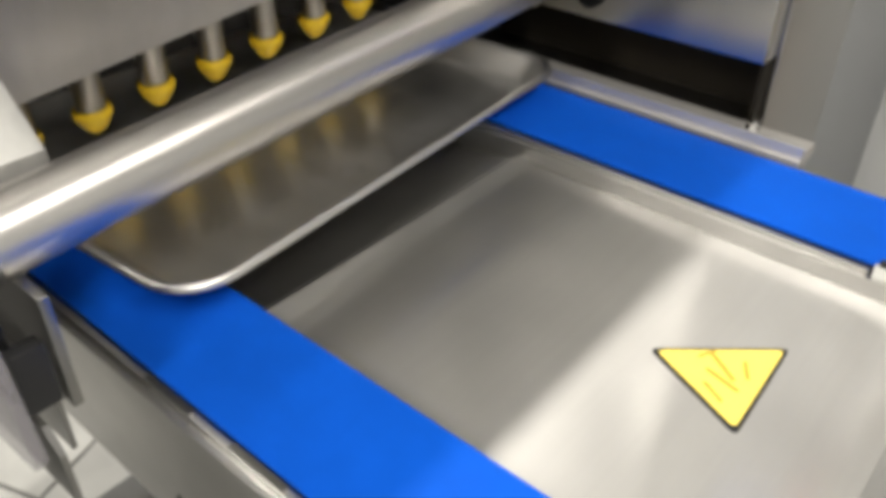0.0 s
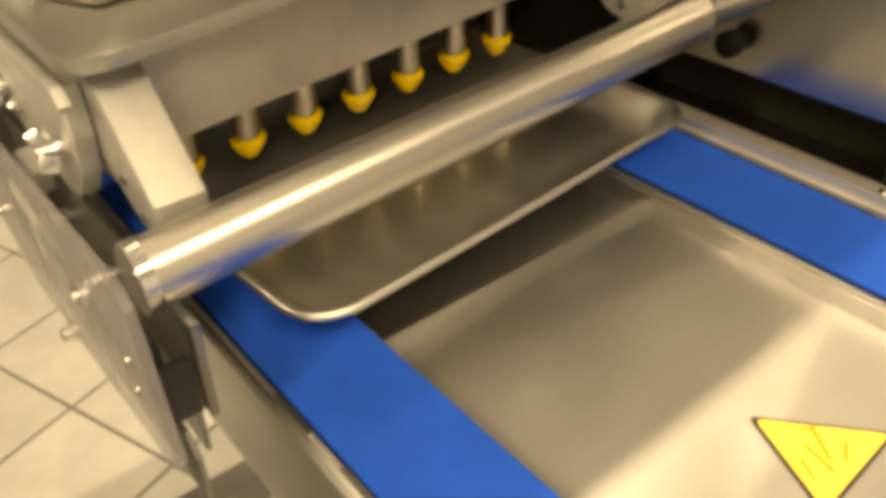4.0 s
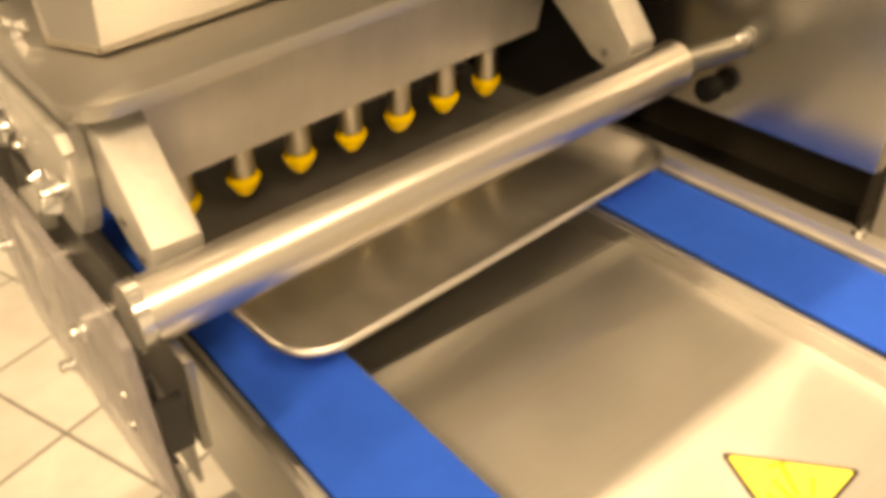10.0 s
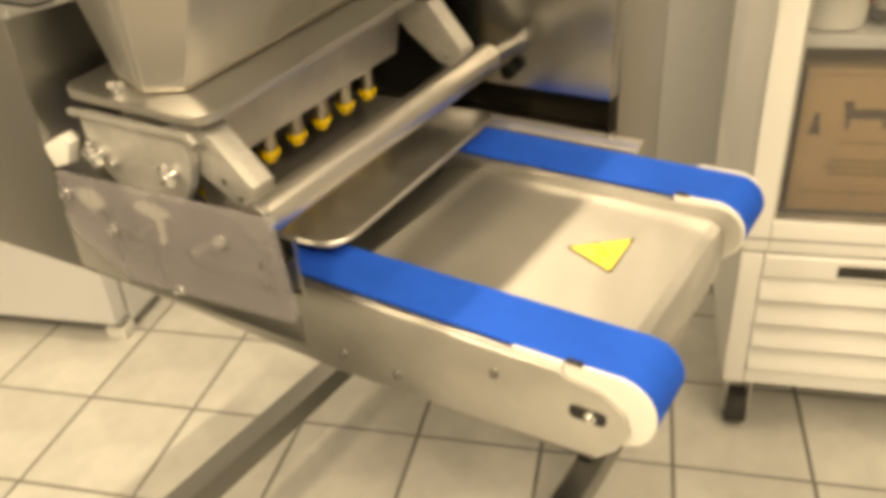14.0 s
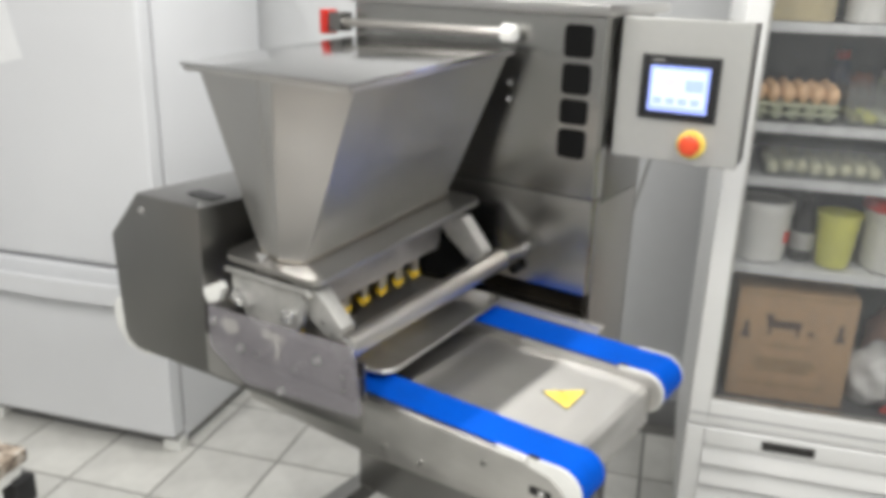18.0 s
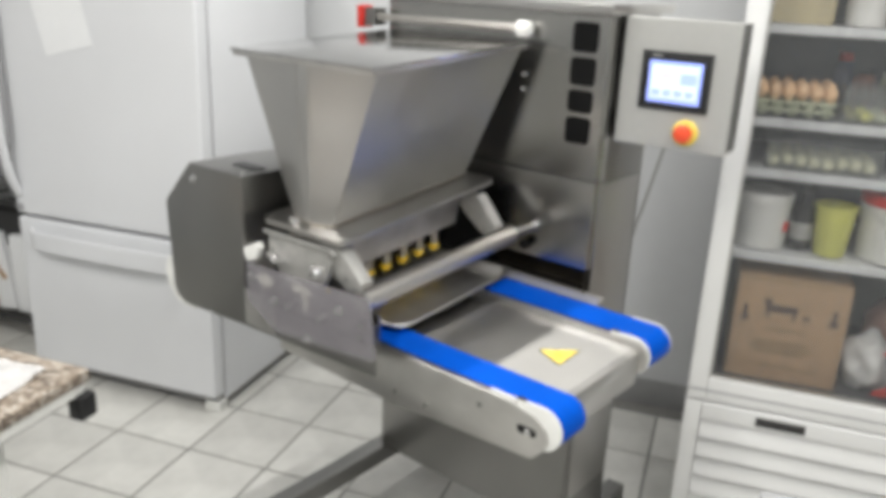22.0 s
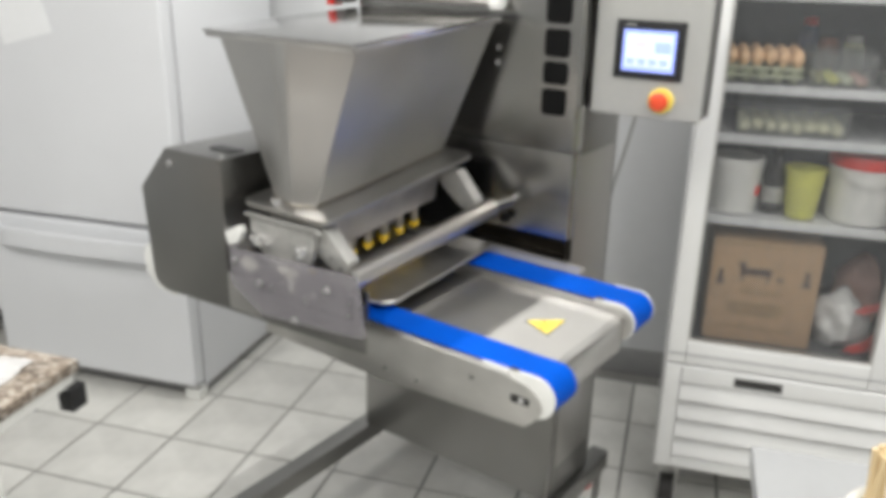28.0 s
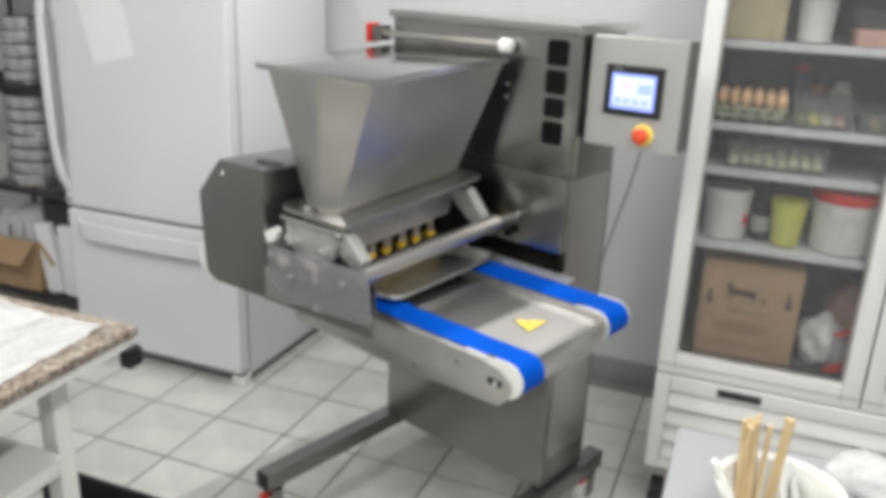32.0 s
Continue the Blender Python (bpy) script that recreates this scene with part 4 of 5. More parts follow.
# added dark boxes that back the pots, for the darkness behind them
for u, z, w, h in ((0.63, 1.1402, 0.38, 0.30), (0.22, 1.1402, 0.36, 0.26), (0.63, 0.6602, 0.38, 0.34), (0.22, 0.6602, 0.36, 0.28)):
    bm = join_bm(box_bm(-w / 2, w / 2, 0.0, 0.07, 0, h * 0.92, 0.012), box_bm(-w / 2 - 0.006, w / 2 + 0.006, -0.004, 0.074, h * 0.922, h, 0.006))
    solid("dark_backing_box", bm, RUBBER, "added dark lidded box backing the pots on the rack", "crate", ROOM @ pose(-2.95 + u, 1.895, z), group="crates on the rack")
for z in (0.6602, 1.1402):
    tub = thing("white_container", "white plastic container on a rack shelf", "container", ROOM @ pose(-2.95 + 0.20, 1.58, z), group="containers on the rack")
    part("body", prism_bm(rounded(-0.06, 0.06, -0.05, 0.05, 0.015), 0, 0.15, 0.003, "z"), WHITEP, tub)
    part("lid", prism_bm(rounded(-0.063, 0.063, -0.053, 0.053, 0.015), 0.1505, 0.17, 0.003, "z"), WHITEP, tub)
cb = thing("cardboard_box", "open brown cardboard box full of papers", "box", ROOM @ pose(-2.62, 1.52, 0.1202))
for nm, b in (("side", box_bm(-0.2, 0.16, 0.0, 0.006, 0, 0.26)), ("side", box_bm(-0.2, 0.16, 0.354, 0.36, 0, 0.26)), ("side", box_bm(-0.2, -0.194, 0.0065, 0.3535, 0, 0.26)), ("side", box_bm(0.154, 0.16, 0.0065, 0.3535, 0, 0.26)), ("bottom", box_bm(-0.1935, 0.1535, 0.0065, 0.3535, 0.0, 0.006)), ("flap", moved(box_bm(-0.2, 0.16, -0.14, 0, -0.002, 0.002), pose(0, -0.002, 0.262, 40, 0, 0))), ("flap", moved(box_bm(0, 0.14, 0.0, 0.36, -0.002, 0.002), pose(0.163, 0, 0.262, 0, 50, 0)))):
    part(nm, b, CARD, cb)
random.seed(4)
for k in range(9):
    solid("paper_sheet", box_bm(-0.002, 0.002, 0, 0.28, 0, 0.30 + 0.1 * random.random()), PAPER, "white paper sheet standing in a cardboard box", "paper", ROOM @ pose(-2.78 + 0.033 * k, 1.55, 0.13, random.uniform(-6, 6), random.uniform(-16, 16), random.uniform(-8, 8)), group="papers in the box")
for k in range(3):
    solid("paper_bag", box_bm(-0.05, 0.05, 0, 0.3, 0, 0.36, 0.012), PAPER, "folded white paper bag beside the cardboard box", "paper bag", ROOM @ pose(-2.385 + 0.11 * k, 1.54, 0.121, 0, -8 + 6 * k, 0), group="paper bags")
solid("storage_bag", box_bm(-0.16, 0.16, -0.15, 0.15, 0, 0.20, 0.05, 3), IRON, "dark stuffed bag on the rack shelf", "bag", ROOM @ pose(-2.30, 1.72, 0.4))

# ---------------------------------------------------------------- glass-door cooler
CO = ROOM @ pose(0.566, 1.185, 0.088) @ Matrix.Scale(0.951, 4)
co = thing("display_cooler", "white glass-door display cooler with stocked shelves and slatted base", "cooler", CO)
W, D, H = 1.25, 0.74, 1.98
part("left_side", box_bm(0, 0.04, 0.056, D, 0.462, H, 0.006), COOLW, co)
part("right_side", box_bm(W - 0.04, W, 0.056, D, 0.462, H, 0.006), COOLW, co)
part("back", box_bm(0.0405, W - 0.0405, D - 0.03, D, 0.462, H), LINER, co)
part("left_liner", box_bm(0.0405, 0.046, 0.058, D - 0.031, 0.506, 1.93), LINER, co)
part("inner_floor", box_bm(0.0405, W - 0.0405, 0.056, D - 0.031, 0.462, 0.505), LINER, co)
part("top", box_bm(0.0405, W - 0.0405, 0.056, D - 0.031, 1.931, H), COOLW, co)
base = part("base", box_bm(0, W, 0.02, D, 0.09, 0.4605, 0.006), COOLW, co)
part("base_trim", box_bm(0, 0.048, -0.002, 0.019, 0.09, 0.455, 0.006), COOLW, base)
part("grille_rail", box_bm(0.0485, W, -0.004, 0.019, 0.398, 0.455, 0.008, 3), COOLW, base)
part("grille_rail", box_bm(0.0485, W, -0.002, 0.019, 0.09, 0.135, 0.008, 3), COOLW, base)
for k in range(4):
    part("slat", moved(box_bm(0.05, W - 0.02, -0.006, 0.006, -0.028, 0.028, 0.004), Matrix.Translation((0, 0.006, 0.363 - 0.066 * k)) @ pose(0, 0, 0, -24, 0, 0)), COOLW, base)
part("grille_pull", box_bm(0.204, 0.341, -0.0075, -0.0045, 0.412, 0.440, 0.002), RUBBER, base, "dark recessed pull")
for u in (0.05, W - 0.07):
    for v in (0.07, D - 0.08):
        cs = part("castor", tube_bm((u - 0.024, v, -0.040), (u + 0.024, v, -0.040), 0.047, n=24), RUBBER, co, "black castor")
        part("castor_fork", join_bm(box_bm(u - 0.031, u - 0.0255, v - 0.02, v + 0.02, -0.045, 0.07), box_bm(u + 0.0255, u + 0.031, v - 0.02, v + 0.02, -0.045, 0.07)), STEEL, cs)
        part("castor_plate", box_bm(u - 0.035, u + 0.035, v - 0.035, v + 0.035, 0.0705, 0.0895), STEEL, cs)
for k, (a, b) in enumerate(((0.0, 0.622), (0.628, W))):
    dr = part("glass_door", join_bm(box_bm(a, a + 0.054, 0, 0.05, 0.462, H, 0.006), box_bm(b - 0.054, b, 0, 0.05, 0.462, H, 0.006), box_bm(a + 0.0545, b - 0.0545, 0, 0.05, 0.462, 0.535, 0.006), box_bm(a + 0.0545, b - 0.0545, 0, 0.05, H - 0.07, H, 0.006)), COOLW, co, "white door frame")
    part("door_bead", join_bm(box_bm(a + 0.0545, b - 0.0545, 0.012, 0.03, 0.5355, 0.543), box_bm(a + 0.0545, a + 0.062, 0.012, 0.03, 0.5435, H - 0.071), box_bm(b - 0.062, b - 0.0545, 0.012, 0.03, 0.5435, H - 0.071)), STEEL_X, dr)
    part("rail_groove", box_bm(a + 0.004, b - 0.004, -0.0012, -0.0002, 0.492, 0.4965), FRIDGEG, dr)
    pane = part("pane", box_bm(a + 0.0625, b - 0.0625, 0.018, 0.022, 0.5435, H - 0.0715), GLASS, dr, "clear glass pane")
    pane.visible_shadow = False
for z in (0.908, 1.155, 1.300, 1.553, 1.775):
    sh = part("shelf", join_bm(box_bm(0.05, W - 0.045, 0.11, 0.122, z - 0.022, z + 0.003, 0.003), box_bm(0.05, W - 0.045, 0.60, 0.608, z - 0.012, z), box_bm(0.05, W - 0.045, 0.1225, 0.5995, z - 0.010, z - 0.004), *[box_bm(0.052 + 0.031 * j, 0.056 + 0.031 * j, 0.1225, 0.5995, z - 0.0038, z) for j in range(37)]), SHELFW, co, "white wire shelf")


def inside(u, v, z, rz=0):
    return CO @ pose(u, v, z, 0, 0, rz)


bx = thing("cardboard_box", "brown cardboard box with dark printing in the cooler", "box", inside(0.252, 0.30, 0.5055, 1))
part("carton", box_bm(-0.158, 0.158, -0.17, 0.17, 0, 0.33, 0.004), CARD, bx)
part("flap_seam", box_bm(-0.157, 0.157, -0.1715, -0.1702, 0.318, 0.321), CARDL, bx)
for x0, x1, z0, z1, m in ((-0.135, -0.115, 0.19, 0.205, CARDP), (-0.131, -0.119, 0.205, 0.235, CARDP), (-0.138, -0.112, 0.185, 0.19, CARDP), (0.112, 0.132, 0.205, 0.217, CARDP), (0.116, 0.127, 0.217, 0.25, CARDP), (0.108, 0.135, 0.2, 0.205, CARDP), (-0.075, -0.055, 0.245, 0.262, CARDP), (-0.07, 0.02, 0.222, 0.245, CARDP), (-0.065, -0.058, 0.2, 0.222, CARDP), (0.008, 0.015, 0.2, 0.222, CARDP), (0.035, 0.055, 0.21, 0.219, CARDP), (-0.07, 0.05, 0.165, 0.170, CARDL), (-0.085, 0.065, 0.120, 0.128, CARDL), (-0.095, 0.075, 0.105, 0.113, CARDL), (-0.08, 0.06, 0.09, 0.098, CARDL), (-0.13, 0.10, 0.045, 0.049, CARDL)):
    part("print", box_bm(x0, x1, -0.1712, -0.1702, z0, z1), m, bx)


def bucket(name, u, v, z, r, h, lid_m, label, group=""):
    b = thing(name, label, "bucket", inside(u, v, z), group=group)
    part("body", turned_bm([(r * 0.86, 0), (r * 0.88, 0.006), (r * 0.97, h * 0.82)], 36), WHITEP, b)
    part("lid", turned_bm([(r * 0.975, h * 0.822), (r, h * 0.825), (r, h * 0.97), (r * 0.97, h), (r * 0.88, h), (r * 0.86, h * 0.965)], 36), lid_m, b)
    return b


bk = bucket("white_bucket", 0.136, 0.215, 0.9112, 0.079, 0.165, WHITEP, "white plastic bucket with a lid on a cooler shelf")
part("sticker_mark", box_bm(0.052, 0.070, -0.045, -0.035, 0.055, 0.085), RED, bk)
bt = thing("dark_bottle", "dark glass bottle with a pale label on a cooler shelf", "bottle", inside(0.250, 0.225, 0.9112))
part("glass", turned_bm([(0.031, 0), (0.033, 0.006), (0.033, 0.10), (0.027, 0.128), (0.018, 0.145), (0.017, 0.175)], 24), BOTTLE, bt)
part("cap", turned_bm([(0.0185, 0.1755), (0.0185, 0.205), (0.016, 0.207)], 16), BLACK, bt)
part("label", turned_bm([(0.0333, 0.03), (0.0336, 0.0305), (0.0336, 0.080), (0.0333, 0.0805)], 24), PANELG, bt)
solid("yellow_cup", turned_bm([(0.041, 0), (0.043, 0.004), (0.056, 0.14), (0.060, 0.143), (0.060, 0.15), (0.054, 0.15), (0.040, 0.01)], 32), LIME, "yellow-green plastic cup on a cooler shelf", "cup", inside(0.330, 0.195, 0.9112))
tb2 = bucket("large_tub", 0.50, 0.235, 0.9112, 0.108, 0.20, RED, "large white tub with a red lid on a cooler shelf")
cable("bail", [(-0.09, -0.055, 0.15), (-0.06, -0.10, 0.125), (0.0, -0.118, 0.115), (0.06, -0.10, 0.125), (0.09, -0.055, 0.15)], 0.0015, STEEL, tb2)


def egg_tray(u, v, z, eggs):
    t = thing("egg_tray", "grey-green pulp tray of brown eggs on a cooler shelf" if eggs else "empty grey-green pulp egg tray under another", "egg tray", inside(u, v, z), group="egg trays")
    part("tray", join_bm(prism_bm(rounded(-0.108, 0.108, -0.105, 0.105, 0.012), 0.016, 0.021, 0, "z"), *[turned_bm([(0.012, 0), (0.020, 0.0155)], 8, (-0.084 + 0.042 * i, -0.078 + 0.052 * j, 0)) for i in range(5) for j in range(4)]), PULP, t)
    if eggs:
        me = mesh_of("egg", turned_bm([(0.004, 0), (0.012, 0.006), (0.0170, 0.017), (0.0175, 0.024), (0.0140, 0.038), (0.007, 0.046), (0.003, 0.048)], 14), EGG, 80)
        for i in range(6):
            for j in range(5):
                e = new("egg", me)
                tagged(e, "brown egg in a pulp tray", "egg", "eggs")
                e.matrix_basis = inside(u - 0.090 + 0.036 * i, v - 0.078 + 0.039 * j, z + 0.0215 + (0.0 if (i + j) % 3 else 0.003))


solid("clear_tray", tray_bm(0.20, 0.21, 0.022, 0.015, False), CLAM, "shallow clear plastic tray under the eggs", "tray", inside(0.164, 0.245, 1.3035))
egg_tray(0.164, 0.245, 1.3062, False)
egg_tray(0.164, 0.245, 1.3276, True)


def clam(u, v, z, w, d, h, label):
    c = thing("clear_box", label, "food box", inside(u, v, z), group="clear food boxes")
    part("bottom", box_bm(-w / 2, w / 2, -d / 2, d / 2, 0, 0.002), CLAM, c)
    part("wall", join_bm(box_bm(-w / 2, w / 2, -d / 2, -d / 2 + 0.0015, 0.0021, h), box_bm(-w / 2, w / 2, d / 2 - 0.0015, d / 2, 0.0021, h), box_bm(-w / 2, -w / 2 + 0.0015, -d / 2 + 0.0016, d / 2 - 0.0016, 0.0021, h), box_bm(w / 2 - 0.0015, w / 2, -d / 2 + 0.0016, d / 2 - 0.0016, 0.0021, h)), CLAM, c)
    part("lid", box_bm(-w / 2 - 0.003, w / 2 + 0.003, -d / 2 - 0.003, d / 2 + 0.003, h + 0.0002, h + 0.006, 0.002), CLAM, c)
    return c


clam(0.262, 0.26, 1.1585, 0.30, 0.24, 0.085, "clear plastic box of pale dough pieces")
dm = mesh_of("dough_piece", turned_bm([(0.008, 0), (0.015, 0.004), (0.0165, 0.015), (0.013, 0.028), (0.005, 0.034)], 12), DOUGH, 80)
for i in range(8):
    for j in range(5):
        e = new("dough_piece", dm)
        tagged(e, "pale round dough piece in a clear box", "dough", "dough pieces")
        e.matrix_basis = inside(0.136 + 0.036 * i, 0.170 + 0.044 * j, 1.1612 + 0.002 * ((i * 3 + j) % 4))
clam(0.372, 0.25, 1.3035, 0.17, 0.2, 0.09, "clear plastic box of greenish food")
clam(0.53, 0.25, 1.3035, 0.10, 0.2, 0.06, "small clear plastic box of olive food")
random.seed(7)
for k in range(16):
    e = solid("vegetable_piece", turned_bm([(0.006, 0), (0.016, 0.006), (0.018, 0.016), (0.008, 0.026)], 10), (OLIVE, LIME, PULP, PINK)[k % 4], "small mixed vegetable piece in a clear box", "vegetable", inside(0.316 + 0.037 * (k % 4), 0.175 + 0.045 * (k // 4), 1.3062), group="vegetables")
for k in range(3):
    solid("vegetable_piece", turned_bm([(0.006, 0), (0.016, 0.006), (0.018, 0.016), (0.008, 0.026)], 10), (OLIVE, PINK, OLIVE)[k], "small mixed vegetable piece in a clear box", "vegetable", inside(0.53, 0.19 + 0.06 * k, 1.3062), group="vegetables")
solid("cream_tub", prism_bm(rounded(-0.10, 0.08, -0.10, 0.10, 0.02), 0, 0.20, 0.004, "z"), CREAM, "cream-coloured food tub on the upper cooler shelf", "tub", inside(0.147, 0.26, 1.5565))
bucket("white_bucket", 0.312, 0.25, 1.5565, 0.058, 0.18, WHITEP, "white plastic bucket with a lid on a cooler shelf")
solid("stacked_tray", prism_bm(rounded(-0.08, 0.08, -0.10, 0.10, 0.02), 0, 0.05, 0.004, "z"), PINK, "shallow tray of pink wrapped food", "food tray", inside(0.50, 0.24, 1.5565))
solid("stacked_tray", prism_bm(rounded(-0.085, 0.085, -0.10, 0.10, 0.02), 0, 0.05, 0.004, "z"), RUBBER, "dark shallow tray stacked on another", "food tray", inside(0.50, 0.24, 1.6067))


def sack(name, label, m, at, seed, sx, sy, sz):
    bm = bmesh.new()
    bmesh.ops.create_icosphere(bm, subdivisions=4, radius=1)
    for v in bm.verts:
        q = noise.noise(v.co * 1.8 + Vector((seed, 0, 0))) * 0.22 + noise.noise(v.co * 5 + Vector((0, seed, 0))) * 0.10
        v.co *= 1 + q
        v.co = Vector((v.co.x * sx, v.co.y * sy, max(-0.72, v.co.z) * sz + 0.72 * sz))
    return solid(name, bm, m, label, "bag", at, smooth=60)


NAVY = mat("dark_blue_plastic", (0.02, 0.03, 0.08), 0.35, 0, 0.1, 40)
JARM = mat("red_brown_sauce", (0.30, 0.10, 0.05), 0.3, 0, 0.25, 40, blotch=0.3, blotch_scale=20)
for u, v, r, h, body, cap, label in ((0.300, 0.40, 0.028, 0.17, NAVY, RED, "dark blue sauce bottle with a red cap"), (0.362, 0.41, 0.032, 0.13, JARM, BLACK, "jar of red-brown sauce with a dark lid"), (0.430, 0.40, 0.034, 0.12, PULP, WHITEP, "pale green jar with a white lid")):
    j = thing("sauce_jar", label, "jar", inside(u, v, 1.3035), group="jars on the cooler shelf")
    part("body", turned_bm([(r * 0.92, 0), (r, 0.006), (r, h * 0.72), (r * 0.62, h * 0.86)], 20), body, j)
    part("cap", turned_bm([(r * 0.66, h * 0.862), (r * 0.66, h * 0.985), (r * 0.58, h)], 16), cap, j)
sack("plastic_bag", "crumpled white printed plastic bag on the cooler floor", BAGW, inside(0.505, 0.235, 0.5055), 1.0, 0.082, 0.09, 0.095)
sack("plastic_bag", "pinkish crumpled plastic bag behind another", PINK, inside(0.575, 0.42, 0.5055), 3.0, 0.075, 0.07, 0.13)
band = [(0.010 + 0.115 * math.sin(radians(a)), 0.012 + 0.155 * (1 - math.cos(radians(a)))) for a in range(0, 86, 12)]
inner = [(x * 0.80 + 0.030, z * 0.86) for x, z in band][::-1]
solid("red_band", prism_bm(band[:1] + [(x - 0.012, z + 0.014) for x, z in band[1:]] + inner, -0.004, 0.004, 0.0015), BAGR, "red printed band of a plastic bag", "bag", inside(0.500, 0.128, 0.5056))
solid("red_band", prism_bm([(0.0, 0.0), (0.030, -0.004), (0.085, 0.028), (0.080, 0.052), (0.030, 0.024)], -0.004, 0.004, 0.0015), BAGR, "red printed band of a plastic bag", "bag", inside(0.520, 0.140, 0.6450, -10))

# ---------------------------------------------------------------- granite table and the things round it
GRAN = bpy.data.materials.new("speckled_granite")
GRAN.use_nodes = True
gn, gl = GRAN.node_tree.nodes, GRAN.node_tree.links
gt = gn.new("ShaderNodeTexCoord")
gv = gn.new("ShaderNodeTexVoronoi")
gv.inputs["Scale"].default_value = 130
gl.new(gt.outputs["Object"], gv.inputs["Vector"])
gr = gn.new("ShaderNodeValToRGB")
for k, (p, c) in enumerate(((0.0, (0.10, 0.08, 0.065, 1)), (0.35, (0.20, 0.16, 0.125, 1)), (0.6, (0.30, 0.25, 0.20, 1)), (1.0, (0.44, 0.40, 0.35, 1)))):
    el = gr.color_ramp.elements[k] if k < 2 else gr.color_ramp.elements.new(p)
    el.position, el.color = p, c
gsep = gn.new("ShaderNodeSeparateColor")
gl.new(gv.outputs["Color"], gsep.inputs[0])
gl.new(gsep.outputs[0], gr.inputs["Fac"])
gl.new(gr.outputs["Color"], gn["Principled BSDF"].inputs["Base Color"])
gn["Principled BSDF"].inputs["Roughness"].default_value = 0.28

GT = ROOM @ pose(-0.462, 0.009, 0)
tb = thing("granite_table", "white table with a speckled brown granite top", "table", GT)
part("tabletop", box_bm(-1.7, 0, -1.1, 0, 0.928, 0.95, 0.004), GRAN, tb, "speckled brown granite top")
part("apron", join_bm(box_bm(-1.69, -0.01, -0.03, -0.008, 0.905, 0.9275), box_bm(-0.03, -0.008, -1.09, -0.0305, 0.905, 0.9275), box_bm(-1.69, -0.0305, -1.09, -1.07, 0.905, 0.9275)), WHITEP, tb, "white edge frame")
part("black_corner", box_bm(-0.024, 0.006, -0.036, 0.002, 0.860, 0.9045, 0.003), BLACK, tb, "black corner block")
for u, v in ((-0.13, -0.09), (-1.62, -0.09), (-0.13, -1.02), (-1.62, -1.02)):
    part("leg", box_bm(u - 0.045, u, v - 0.045, v, 0, 0.927, 0.003), WHITEP, tb)
for k, (u, v, a, s) in enumerate(((-0.175, -0.215, 4, 1.0), (-0.36, -0.22, -7, 1.1), (-0.55, -0.36, 20, 1.2))):
    bm = bmesh.new()
    bmesh.ops.create_grid(bm, x_segments=44, y_segments=36, size=0.5)
    for w in bm.verts:
        w.co = Vector((w.co.x * 0.26 * s, w.co.y * 0.34 * s, 0.003 + 0.0022 * k + 0.010 * max(0, noise.noise(w.co * 6 + Vector((k, 0, 0)))) + 0.006 * abs(noise.noise(w.co * 17 + Vector((0, k, 0))))))
    bmesh.ops.recalc_face_normals(bm, faces=bm.faces[:])
    bmesh.ops.solidify(bm, geom=bm.faces[:], thickness=0.0008)
    solid("plastic_sheet", bm, FILM, "crumpled white sheet lying on the granite table", "sheet", GT @ pose(u, v, 0.95, 0, 0, a), group="sheets on the table")
solid("white_dish", turned_bm([(0.04, 0), (0.045, 0.003), (0.06, 0.02), (0.062, 0.02), (0.047, 0.0045), (0.04, 0.004)], 28), WHITEP, "small white dish on the granite table", "dish", GT @ pose(-0.15, -0.47, 0.9502))
bn = thing("flour_bin", "white plastic bin with a rounded lid under the table", "bin", ROOM @ pose(-0.555, -0.145, 0))
part("body", prism_bm(rounded(-0.80, -0.03, -0.60, -0.02, 0.04), 0.0, 0.640, 0.004, "z"), WHITEP, bn)
part("lid", prism_bm(rounded(-0.83, 0.0, -0.63, 0.01, 0.04), 0.6405, 0.675, 0.008, "z"), WHITEP, bn)
ck = thing("dark_crate", "dark grey rubber crate on the tiled floor", "crate", ROOM @ pose(-0.60, 0.232, 0))
for b in (box_bm(-0.385, 0.2, -0.012, 0, 0.0, 0.30, 0.004), box_bm(-0.385, 0.2, -0.245, -0.233, 0.0, 0.30, 0.004), box_bm(-0.385, -0.373, -0.2325, -0.0125, 0.0, 0.30, 0.004), box_bm(0.188, 0.2, -0.2325, -0.0125, 0.0, 0.30, 0.004)):
    part("side", b, RUBBER, ck)
part("bottom", box_bm(-0.3725, 0.1875, -0.2325, -0.0125, 0.0, 0.012), RUBBER, ck)

# ---------------------------------------------------------------- work table with the spoon cup
WT = ROOM @ pose(0.697, 0.185, 0)
ct = thing("work_table", "pale grey work table with a smooth top", "table", WT)
part("tabletop", box_bm(0, 1.3, -0.75, 0, 0.868, 0.90, 0.005, 3), GREYT, ct)
part("edge_frame", join_bm(box_bm(0.02, 1.28, -0.03, -0.012, 0.81, 0.8675), box_bm(0.02, 0.038, -0.73, -0.0305, 0.81, 0.8675)), WHITEP, ct)
for u in (0.04, 1.22):
    for v in (-0.09, -0.70):
        part("leg", box_bm(u, u + 0.045, v, v + 0.045, 0, 0.867, 0.003), WHITEP, ct)
cup = solid("white_bowl", turned_bm([(0.062, 0), (0.066, 0.004), (0.090, 0.098), (0.096, 0.102), (0.095, 0.106), (0.086, 0.100), (0.060, 0.008)], 40), WHITEP, "white plastic bowl holding spoons and sticks", "bowl", WT @ pose(0.170, -0.305, 0.9002))
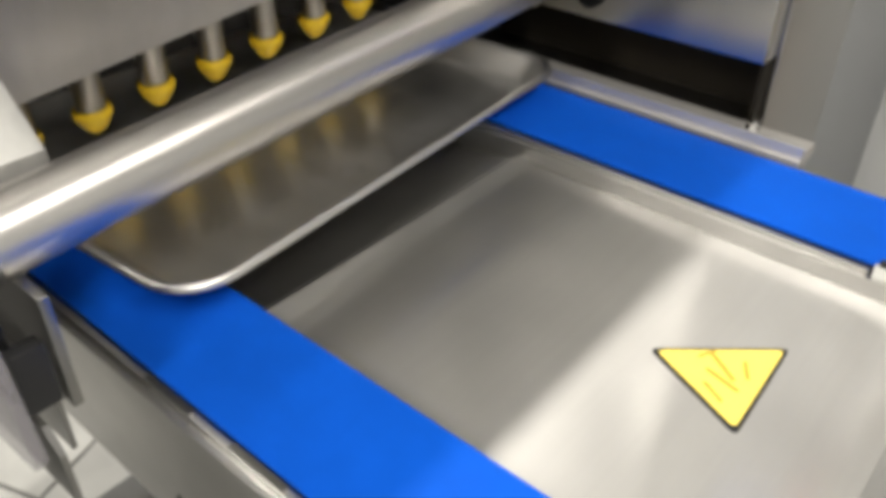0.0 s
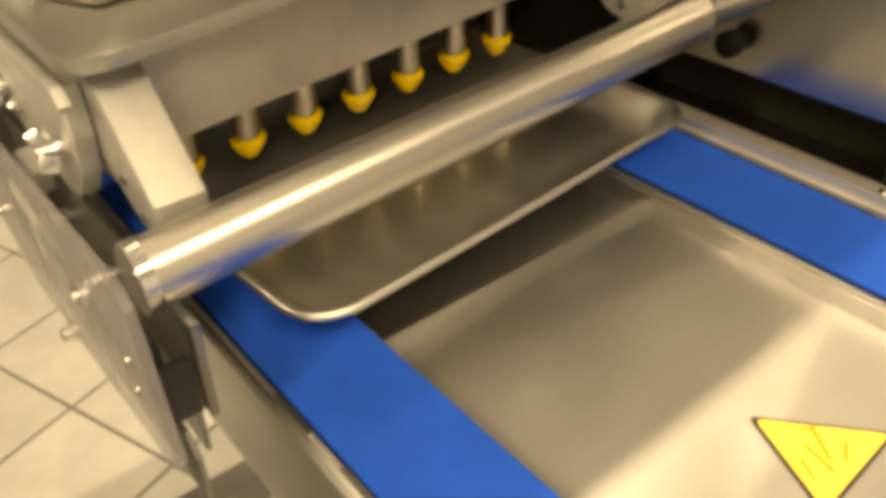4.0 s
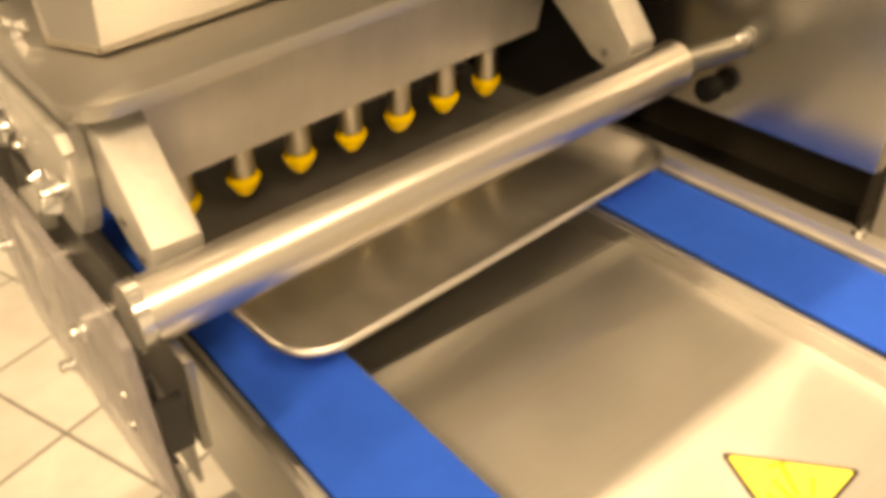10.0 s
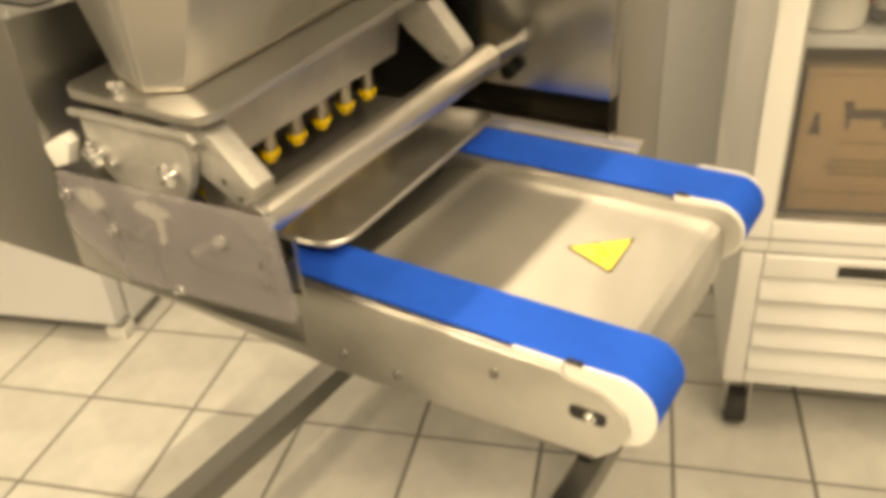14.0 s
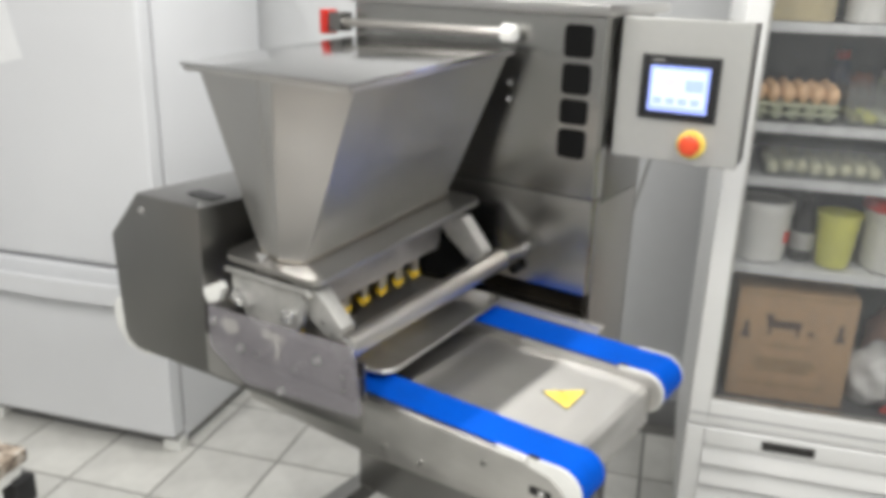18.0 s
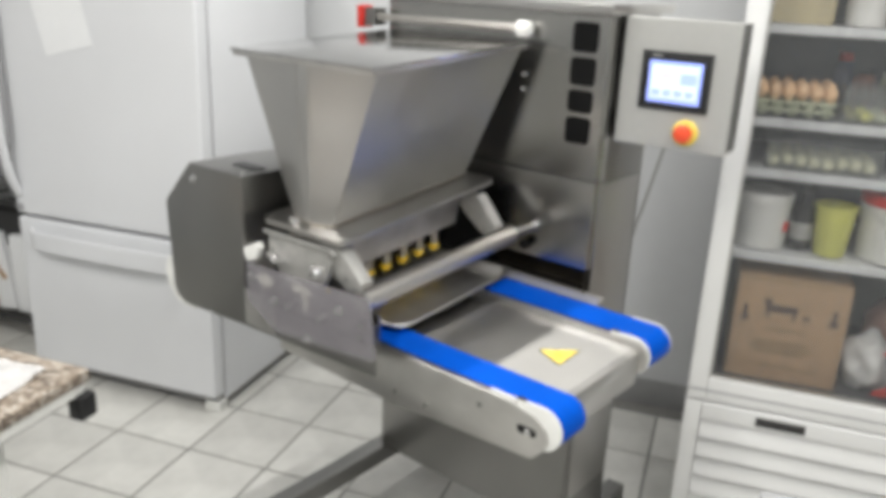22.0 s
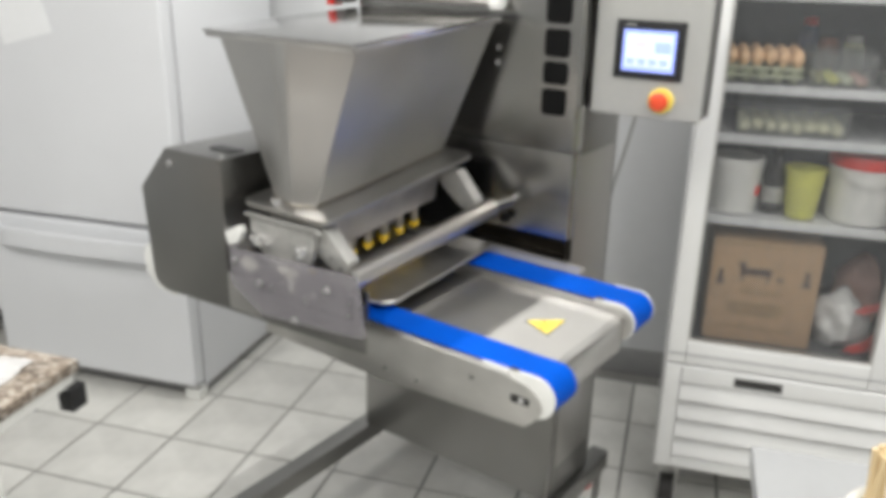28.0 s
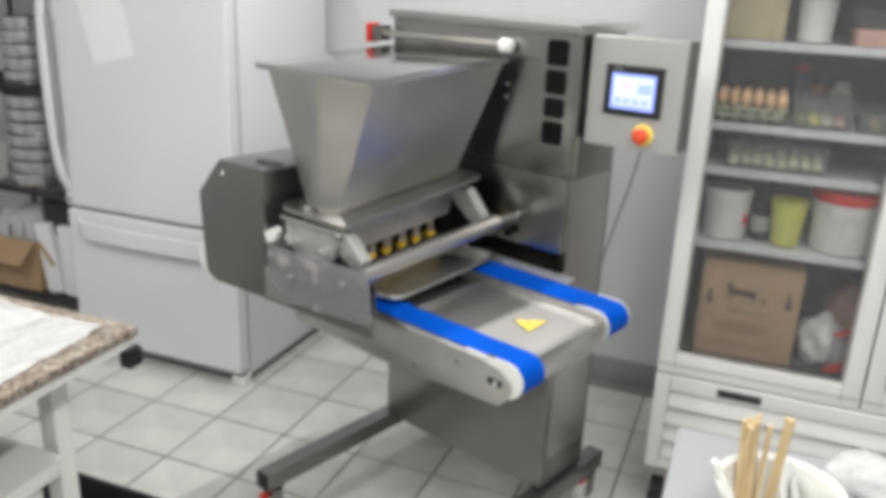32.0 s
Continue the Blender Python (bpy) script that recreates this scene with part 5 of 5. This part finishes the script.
for k, (u, v, tilt, turn, high) in enumerate(((0.165, -0.315, 10, 60, 0.102), (0.185, -0.345, 16, 95, 0.092), (0.215, -0.33, 20, 130, 0.098))):
    bm = join_bm(moved(turned_bm([(0.003, -0.012), (0.017, -0.008), (0.025, 0), (0.018, 0.004), (0.003, -0.004)], 20), Matrix.Translation((0, 0, high)) @ pose(0, 0, 0, 70, 0, 0) @ Matrix.Diagonal((1, 1.5, 0.6, 1))), tube_bm((0, 0, 0.0), (0, 0, high - 0.03), 0.004, n=10))
    solid("plastic_spoon", bm, WHITEP, "white plastic spoon standing head up in a bowl", "spoon", WT @ pose(u, v, 0.912, tilt * 0.4, tilt, turn), group="spoons in the bowl")
bm = join_bm(tube_bm((0, 0, 0.0), (0, 0, 0.135), 0.005, 0.0075, n=12), turned_bm([(0.0075, 0.1352), (0.0065, 0.14), (0.003, 0.143)], 12))
solid("plastic_spoon", bm, WHITEP, "white plastic spoon leaning handle up on the bowl rim", "spoon", WT @ pose(0.140, -0.33, 0.910, -6, -30, 0), group="spoons in the bowl")
random.seed(11)
for k in range(9):
    u, v = 0.108 + 0.0085 * (k % 5), -0.250 - 0.012 * (k // 5)
    solid("wooden_stick", tube_bm((0, 0, 0), (0, 0, 0.166 + 0.010 * random.random()), 0.0045, n=8), WOOD, "pale wooden stirring stick standing in a bowl", "stick", WT @ pose(u, v, 0.911, random.uniform(-3, 3), random.uniform(-5, 3), 0), group="sticks in the bowl")
for u, v in ((0.157, -0.252), (0.163, -0.256)):
    solid("wooden_stick", tube_bm((0, 0, 0), (0, 0, 0.185), 0.0045, n=8), WOOD, "pale wooden stirring stick standing in a bowl", "stick", WT @ pose(u, v, 0.911, 0, 3, 0), group="sticks in the bowl")
sack("plastic_wrap", "crumpled white plastic wrap on the work table", FILM, WT @ pose(0.335, -0.075, 0.9005), 5.0, 0.075, 0.06, 0.035)

# ---------------------------------------------------------------- floor tiles, one by one
tile_me = mesh_of("tile", box_bm(-0.1502, 0.1502, -0.1502, 0.1502, -0.004, 0.004, 0.0025, 2), TILE)
rest = []
for i in range(-14, 14):
    for j in range(-18, 14):
        u, v = TU + (i + 0.5) * PITCH, TV + (j + 0.5) * PITCH
        if u - 0.16 < U0 or u + 0.16 > U1 or v - 0.16 < V0 or v + 0.16 > V1:
            continue
        if -2.9 < u < 1.9 and -1.6 < v:
            t = new("tile", tile_me)
            t.parent = floor
            t.location = (u, v, -0.004)
        else:
            rest.append(box_bm(u - 0.151, u + 0.151, v - 0.151, v + 0.151, -0.008, 0.0))
outer = part("outer_tiles", join_bm(*rest), TILE, floor)
outer["kind"] = "stuff"
